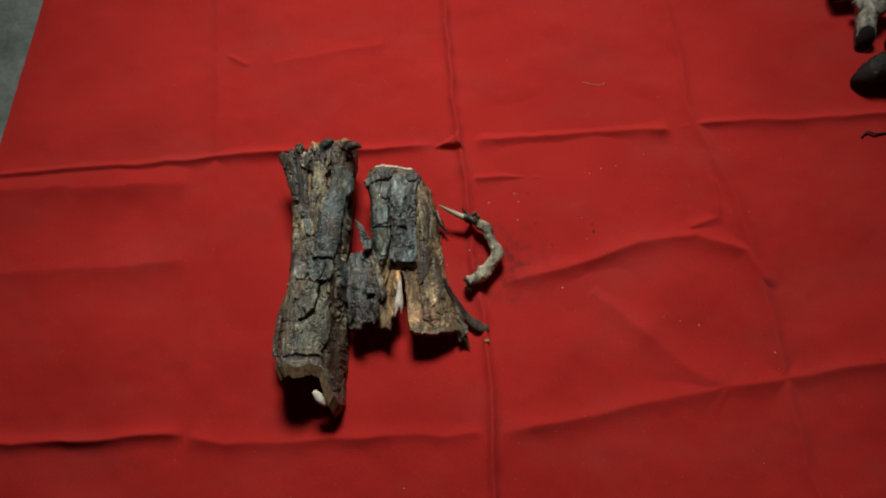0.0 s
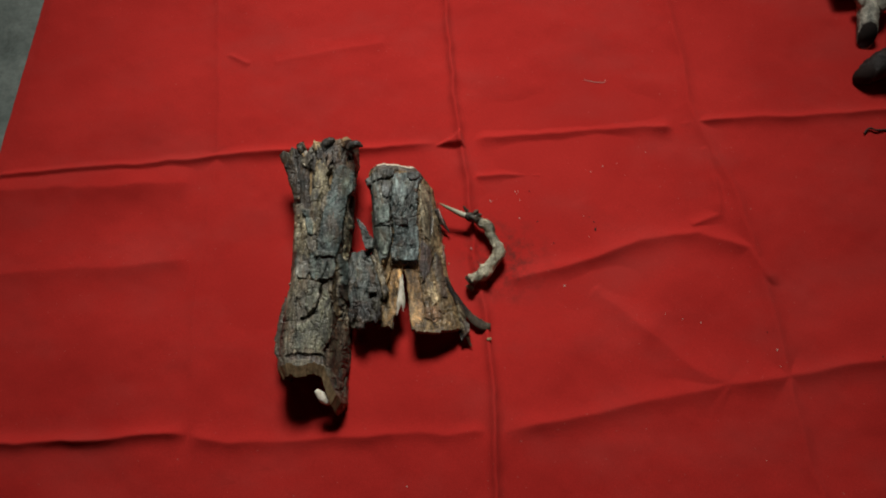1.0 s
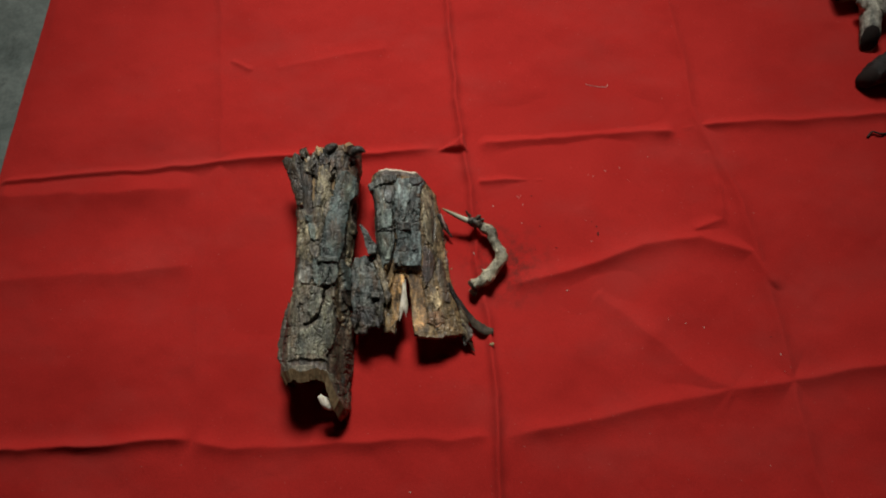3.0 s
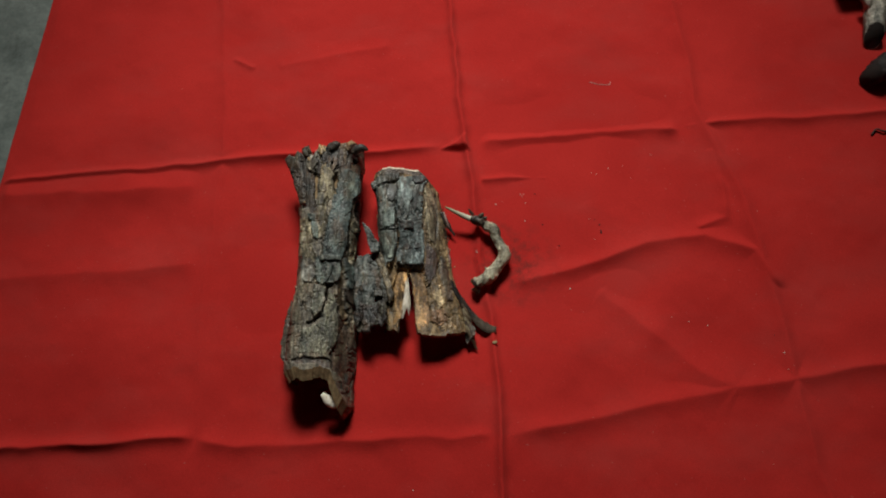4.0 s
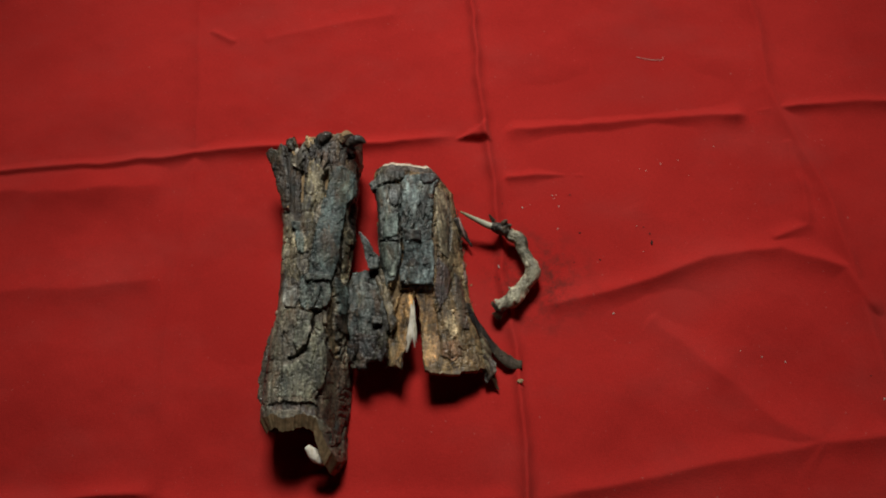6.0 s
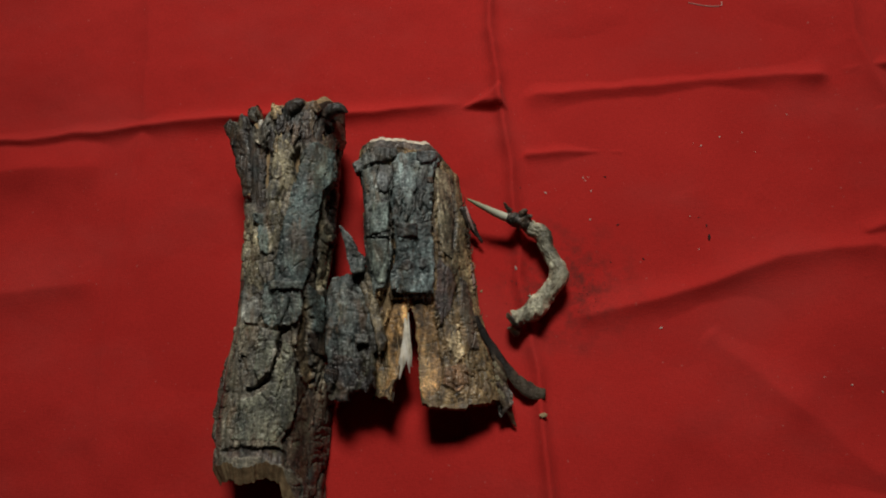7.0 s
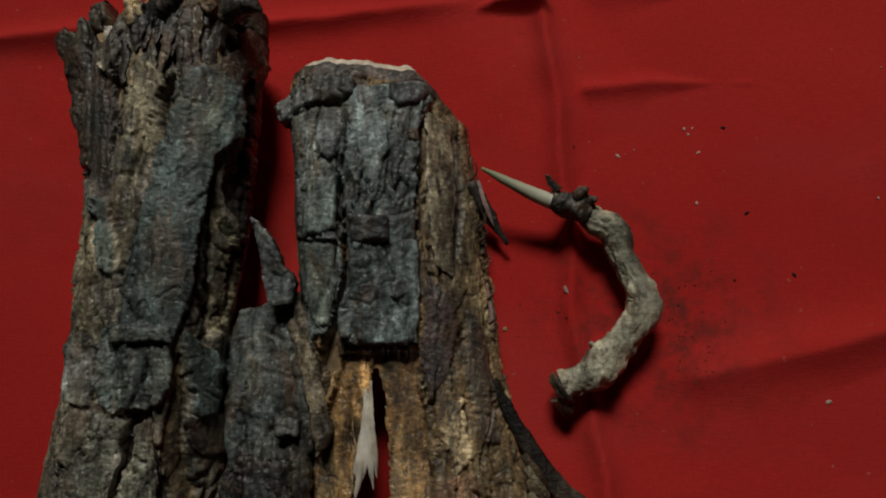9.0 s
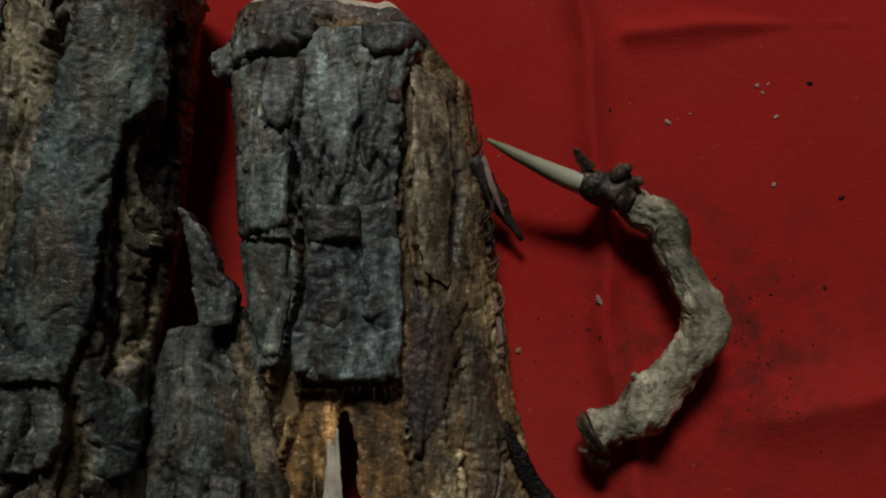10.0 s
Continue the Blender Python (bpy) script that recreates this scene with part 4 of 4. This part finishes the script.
    # pale fibre in the split
    for k in range(9):
        x = -0.0345 + 0.0026 * (rnd.random() - 0.5)
        y = -0.0215 - 0.010 * rnd.random()
        n = 0.014 + 0.014 * rnd.random()
        z = 0.0245 + 0.16 * (y + 0.021)
        side = -0.12 - 0.10 * rnd.random() if k % 3 else 0.05
        tube("pale_fibre", [(x, y, z), (x + 0.2 * side * n, y - 0.4 * n, z - 0.05 * n), (x + 0.6 * side * n, y - 0.75 * n, z - 0.12 * n), (x + side * n, y - n, z - 0.2 * n)], [0.0003, 0.0008, 0.0010, 0.0002], SNOW, thing, at, "white torn fibre in the split", seed=120 + k, flat=0.45, around=10, rough=0.0002)
    # curled toe and splinters along the flared side
    flake("bark_chip", [(9.3, -65), (14.5, -57.6), (18.6, -61.5), (19.6, -68.8), (12.4, -75.6)], lambda x, y: 0.004 + 0.4 * (x - 0.006), 0.003, UMBER, thing, at, 99, 0.002, 1.0, 1.0)
    tube("splinter", [(-0.0064, 0.0389, 0.011), (-0.0013, 0.0298, 0.006), (0.005, 0.0205, 0.0022)], [0.0014, 0.0022, 0.0008], BARK, thing, at, "dark splinter hanging from the side", seed=15, flat=0.5, around=16, tint=BLACK)
    tube("splinter", [(-0.0046, 0.0411, 0.0105), (-0.0021, 0.0326, 0.0095), (0.0005, 0.0259, 0.006)], [0.0003, 0.0008, 0.0003], PINK, thing, at, "pinkish pale splinter", seed=16, flat=0.4, around=12, rough=0.0002)
    tube("splinter", [(-0.0015, 0.0064, 0.01), (-0.0003, -0.0019, 0.008), (0.0003, -0.0102, 0.006)], [0.0002, 0.0007, 0.0002], PINK, thing, at, "pinkish pale splinter", seed=17, flat=0.4, around=12, rough=0.0002)
    return thing


long_bark()
short_bark()

# curled dark strip lying beside the short piece
strip = anchor("bark_strip", 0.015, -0.04, 0.0, "narrow dark brown curled strip of bark on the cloth", "bark strip")
tube("strip", [(0.0005, -0.0225, 0.0100), (0.0053, -0.0331, 0.0080), (0.0120, -0.0440, 0.0060), (0.0206, -0.0553, 0.0045), (0.0292, -0.0623, 0.0038), (0.0360, -0.0633, 0.0035)], [0.0012, 0.0020, 0.0026, 0.0030, 0.0042, 0.0026], CHAR, strip, (0.015, -0.04, 0), seed=21, flat=0.40, rough=0.0004, tint=(0.024, 0.017, 0.012))

# ---- the crooked root with its shoot ----
ROOT_AT = (0.03, 0.01, 0.0)
root = anchor("root_cutting", *ROOT_AT, "crooked pale grey-brown root cutting with a green-white shoot tip", "root")
root_body = tube("root_body", [(0.0294, 0.0294, 0.0085), (0.0325, 0.0259, 0.0075), (0.0379, 0.0229, 0.007), (0.0401, 0.0153, 0.0066), (0.0434, 0.0076, 0.0066), (0.0459, 0.0009, 0.007), (0.0432, -0.0057, 0.007), (0.0377, -0.0125, 0.0066), (0.0325, -0.0184, 0.0068), (0.0263, -0.0222, 0.0064), (0.0208, -0.0243, 0.006)],
     [0.0034, 0.0045, 0.0048, 0.0042, 0.0045, 0.0053, 0.0047, 0.0046, 0.0056, 0.0043, 0.0050], ROOT, root, ROOT_AT, "wrinkled grey-brown root", per=14, around=96, rough=0.00042, seed=33, ripple=0.0011)
tube("root_stub", [(0.0459, 0.0022, 0.008), (0.049, 0.0021, 0.009)], [0.0028, 0.0016], ROOT, root_body, ROOT_AT, seed=34, around=20)
tube("root_stub", [(0.0315, -0.014, 0.008), (0.0291, -0.0116, 0.0085)], [0.0012, 0.0007], ROOT, root_body, ROOT_AT, seed=35, around=12)
tube("root_stub", [(0.0206, -0.0268, 0.0045), (0.0224, -0.0304, 0.0035), (0.0239, -0.0311, 0.0032)], [0.0040, 0.0032, 0.0018], ROOT, root_body, ROOT_AT, seed=36, around=20)
tube("cut_end", [(0.0212, -0.0244, 0.0062), (0.0191, -0.0259, 0.0058)], [0.0058, 0.0046], BARK, root_body, ROOT_AT, "dark broken root end", seed=37, around=24, tint=BLACK)
shoot_mat = bpy.data.materials.new("shoot_skin")
shoot_mat.use_nodes = True
sn, sl = shoot_mat.node_tree.nodes, shoot_mat.node_tree.links
sb = sn["Principled BSDF"]
sb.inputs["Roughness"].default_value = 0.5
sco = sn.new("ShaderNodeTexCoord")
sep = sn.new("ShaderNodeSeparateXYZ")
sl.new(sco.outputs["Object"], sep.inputs[0])
tip = ranged(sn, sl, sep.outputs["X"], 1.0, 0.0, -0.034, -0.012)
grain = noise_node(sn, sl, sco.outputs["Object"], 500, 5, 0.6)
green = mixed(sn, sl, ranged(sn, sl, grain, 0, 1), (0.10, 0.13, 0.04), (0.24, 0.26, 0.10))
sl.new(mixed(sn, sl, tip, (0.62, 0.61, 0.48), green), sb.inputs["Base Color"])
tube("shoot", [(-0.0027, 0.042, 0.015), (0.0028, 0.0391, 0.0142), (0.0086, 0.0362, 0.013), (0.0148, 0.0335, 0.0114), (0.021, 0.0313, 0.01)], [0.0005, 0.0013, 0.0018, 0.0023, 0.0026], shoot_mat, root, ROOT_AT, "green-white pointed shoot", per=10, around=24, rough=0.0001, seed=38)
collar = tube("collar", [(0.0189, 0.0329, 0.0105), (0.0226, 0.0315, 0.01), (0.0268, 0.0303, 0.0092), (0.0304, 0.0284, 0.0085)], [0.0028, 0.0038, 0.0042, 0.0036], BARK, root, ROOT_AT, "dark shrivelled collar of leaf bases", around=32, rough=0.0011, seed=39, tint=(0.05, 0.04, 0.032))
for i, (ax, ay, az, bx, by, bz) in enumerate([(0.0205, 0.0351, 0.012, 0.0174, 0.0389, 0.016), (0.0268, 0.0331, 0.012, 0.0293, 0.0347, 0.0155), (0.0289, 0.0316, 0.012, 0.0325, 0.0318, 0.013), (0.0247, 0.0286, 0.009, 0.0252, 0.0245, 0.006)]):
    tube("leaf_base", [(ax, ay, az), ((ax + bx) / 2, (ay + by) / 2, (az + bz) / 2), (bx, by, bz)], [0.0018, 0.0012, 0.0004], BARK, collar, ROOT_AT, seed=40 + i, around=12, tint=UMBER)

# ---- logs at the far corner ----


def log(points, radii, skin, end, label, seed, knots=(), rough=0.0011, slant=0.0, mat=None):
    x, y, _ = points[0]
    thing = anchor("log_piece", x, y, 0.0, label, "log", "cut logs at the corner of the cloth")
    tube("bark_skin", points, radii, mat or CHAR, thing, (x, y, 0), per=14, around=44, rough=rough, seed=seed, tint=skin, slant=slant)
    a, b = np.array(points[0]), np.array(points[1])
    d = (a - b) / np.linalg.norm(a - b)
    tube("cut_face", [tuple(a + d * 0.0008), tuple(a - d * 0.001)], [radii[0] * 0.94, radii[0] * 0.96], end, thing, (x, y, 0), "dark sawn face", per=3, around=36, rough=0.0003, seed=seed + 1, slant=slant)
    for p, q, r in knots:
        tube("branch_stub", [p, tuple((np.array(p) + np.array(q)) / 2), q], [r * 1.25, r, r * 0.9], mat or CHAR, thing, (x, y, 0), per=8, around=24, rough=rough, seed=seed + 2, tint=skin)
    return thing


log([(0.3817, 0.2627, 0.0125), (0.4151, 0.2669, 0.013), (0.4823, 0.2747, 0.013)], [0.0115, 0.0125, 0.0125], (0.27, 0.24, 0.15), DARK, "olive-brown round log lying on the cloth", 60, slant=-0.4)
log([(0.4024, 0.2075, 0.01), (0.4063, 0.2251, 0.0105), (0.4129, 0.2449, 0.012), (0.4207, 0.2731, 0.012)], [0.0085, 0.0092, 0.0108, 0.011], (0.36, 0.35, 0.29), DARK, "pale lichen-grey forked log with dark cut end", 63,
    [((0.4078, 0.2326, 0.014), (0.3963, 0.2449, 0.019), 0.0042), ((0.4132, 0.2325, 0.014), (0.431, 0.2452, 0.018), 0.006)], slant=1.1, mat=LICHEN)
log([(0.3881, 0.1628, 0.0105), (0.4065, 0.1709, 0.0145), (0.4334, 0.1761, 0.016), (0.4774, 0.1846, 0.016)], [0.0080, 0.0130, 0.0155, 0.0155], (0.018, 0.016, 0.0155), DARK, "thick dark log with slanted end", 66, slant=0.9)
log([(0.4247, 0.2014, 0.009), (0.4401, 0.2032, 0.009), (0.4839, 0.2065, 0.009)], [0.0075, 0.0085, 0.0085], (0.12, 0.12, 0.10), DARK, "grey-green thin log between the others", 69)

# ---- crumbs, threads and soil on the cloth ----


def crumb(name, x, y, size, stretch, turn, mat, label, seed):
    bm = bmesh.new()
    bmesh.ops.create_icosphere(bm, subdivisions=2, radius=1)
    rnd = random.Random(seed)
    for v in bm.verts:
        v.co *= 0.75 + 0.5 * rnd.random()
        v.co.x *= stretch
        v.co.z *= 0.6
    me = bpy.data.meshes.new(name)
    bm.to_mesh(me)
    bm.free()
    me.materials.append(mat)
    ob = new(name, me)
    z = float(cloth_height(np.array([x]), np.array([y]))[0])
    ob.matrix_basis = pose(x, y, z + size * 0.45, 0, 0, turn) @ Matrix.Diagonal((size, size, size, 1))
    return tagged(ob, label, "crumb", "crumbs on the cloth")


crumb("bark_crumb", 0.1305, 0.0218, 0.0008, 2.4, 85, DARK, "small black rod of bark on the cloth", 1)
crumb("bark_crumb", 0.0341, -0.0742, 0.0013, 1.7, 10, TAN, "tan chip of bark on the cloth", 2)
for i, (x, y) in enumerate([(0.1279, 0.0792), (0.1322, 0.0776), (0.1433, 0.0827), (0.1562, 0.0852), (0.1827, 0.0953), (0.0996, -0.0284), (0.1623, 0.0727), (0.2076, -0.0634), (0.193, -0.0598), (0.1797, -0.0557), (0.2629, -0.1016), (0.2624, -0.0884), (0.2393, -0.172), (-0.0321, -0.1846), (0.0637, 0.0598), (0.0664, 0.0601), (0.0649, 0.0579), (0.0417, 0.0511), (0.0472, 0.0531), (0.0677, 0.0515), (0.0659, 0.0342), (0.1243, 0.015), (0.1214, 0.0345)]):
    crumb("pale_crumb", x, y, 0.00024 + 0.00011 * (i % 3), 1.2 + 0.8 * (i % 2), 40 * i, WHITE, "tiny pale crumb of fibre on the cloth", 10 + i)
crumb("pale_crumb", 0.0232, 0.0055, 0.0006, 2.6, 115, PINK, "pale pinkish splinter crumb on the cloth", 36)
crumb("pale_crumb", 0.0036, -0.0062, 0.0006, 1.3, 30, TAN, "tan crumb of bark beside the bark piece", 37)
for i, (x, y) in enumerate([(0.2579, -0.0737), (0.3431, -0.0965), (0.0757, 0.0088), (0.0812, 0.0306), (0.0273, 0.0543), (0.0762, 0.0599), (0.0231, -0.003), (0.0937, 0.0103), (0.1261, 0.0338), (0.13, 0.0288)]):
    crumb("bark_crumb", x, y, 0.0003 + 0.00015 * (i % 2), 1.9, 70 * i, DARK, "tiny dark crumb of bark on the cloth", 40 + i)


def thread(name, points, radius, mat, label, seed):
    pts = [(x, y, float(cloth_height(np.array([x]), np.array([y]))[0]) + radius + h) for x, y, h in points]
    ob = tube(name, pts, [radius] * len(pts), mat, None, (points[0][0], points[0][1], 0), per=8, around=10, rough=radius * 0.15, seed=seed)
    return tagged(ob, label, "thread")


thread("cotton_thread", [(0.1351, 0.1745, 0), (0.1426, 0.1721, 0), (0.1501, 0.1709, 0), (0.1545, 0.1713, 0), (0.1552, 0.174, 0)], 0.00022, WHITE, "short curled pale thread on the cloth", 80)
thread("rootlet", [(0.3805, 0.1072, 0), (0.3853, 0.1118, 0.001), (0.3914, 0.1096, 0.001), (0.4, 0.1104, 0), (0.414, 0.1116, 0)], 0.0009, SOIL, "thin wavy brown rootlet on the cloth", 81)


def soil():
    rnd = random.Random(7)
    verts, faces = [], []
    for _ in range(280):
        r, a = abs(rnd.gauss(0, 0.010)), rnd.random() * 6.283
        cx, cy = ((0.0205, -0.001), (0.0555, 0.002), (0.0586, -0.0085), (0.0616, -0.0187))[rnd.randrange(4)]
        x, y = cx + r * math.cos(a), cy + r * math.sin(a)
        s = 0.00008 + 0.00024 * rnd.random() ** 3
        z = float(cloth_height(np.array([x]), np.array([y]))[0])
        k = len(verts)
        for dx, dy, dz in ((1, 0, 0), (-1, 0, 0), (0, 1, 0), (0, -1, 0), (0, 0, 1), (0, 0, -1)):
            f = s * (0.6 + 0.8 * rnd.random())
            verts.append((x + dx * f, y + dy * f, z + s * 0.5 + dz * f))
        faces += [(k + a_, k + b_, k + c_) for a_, b_, c_ in ((0, 2, 4), (2, 1, 4), (1, 3, 4), (3, 0, 4), (2, 0, 5), (1, 2, 5), (3, 1, 5), (0, 3, 5))]
    return tagged(mesh_object("soil_grains", verts, faces, SOIL), "loose dark soil grains scattered round the root", "soil", kind="stuff")


soil()
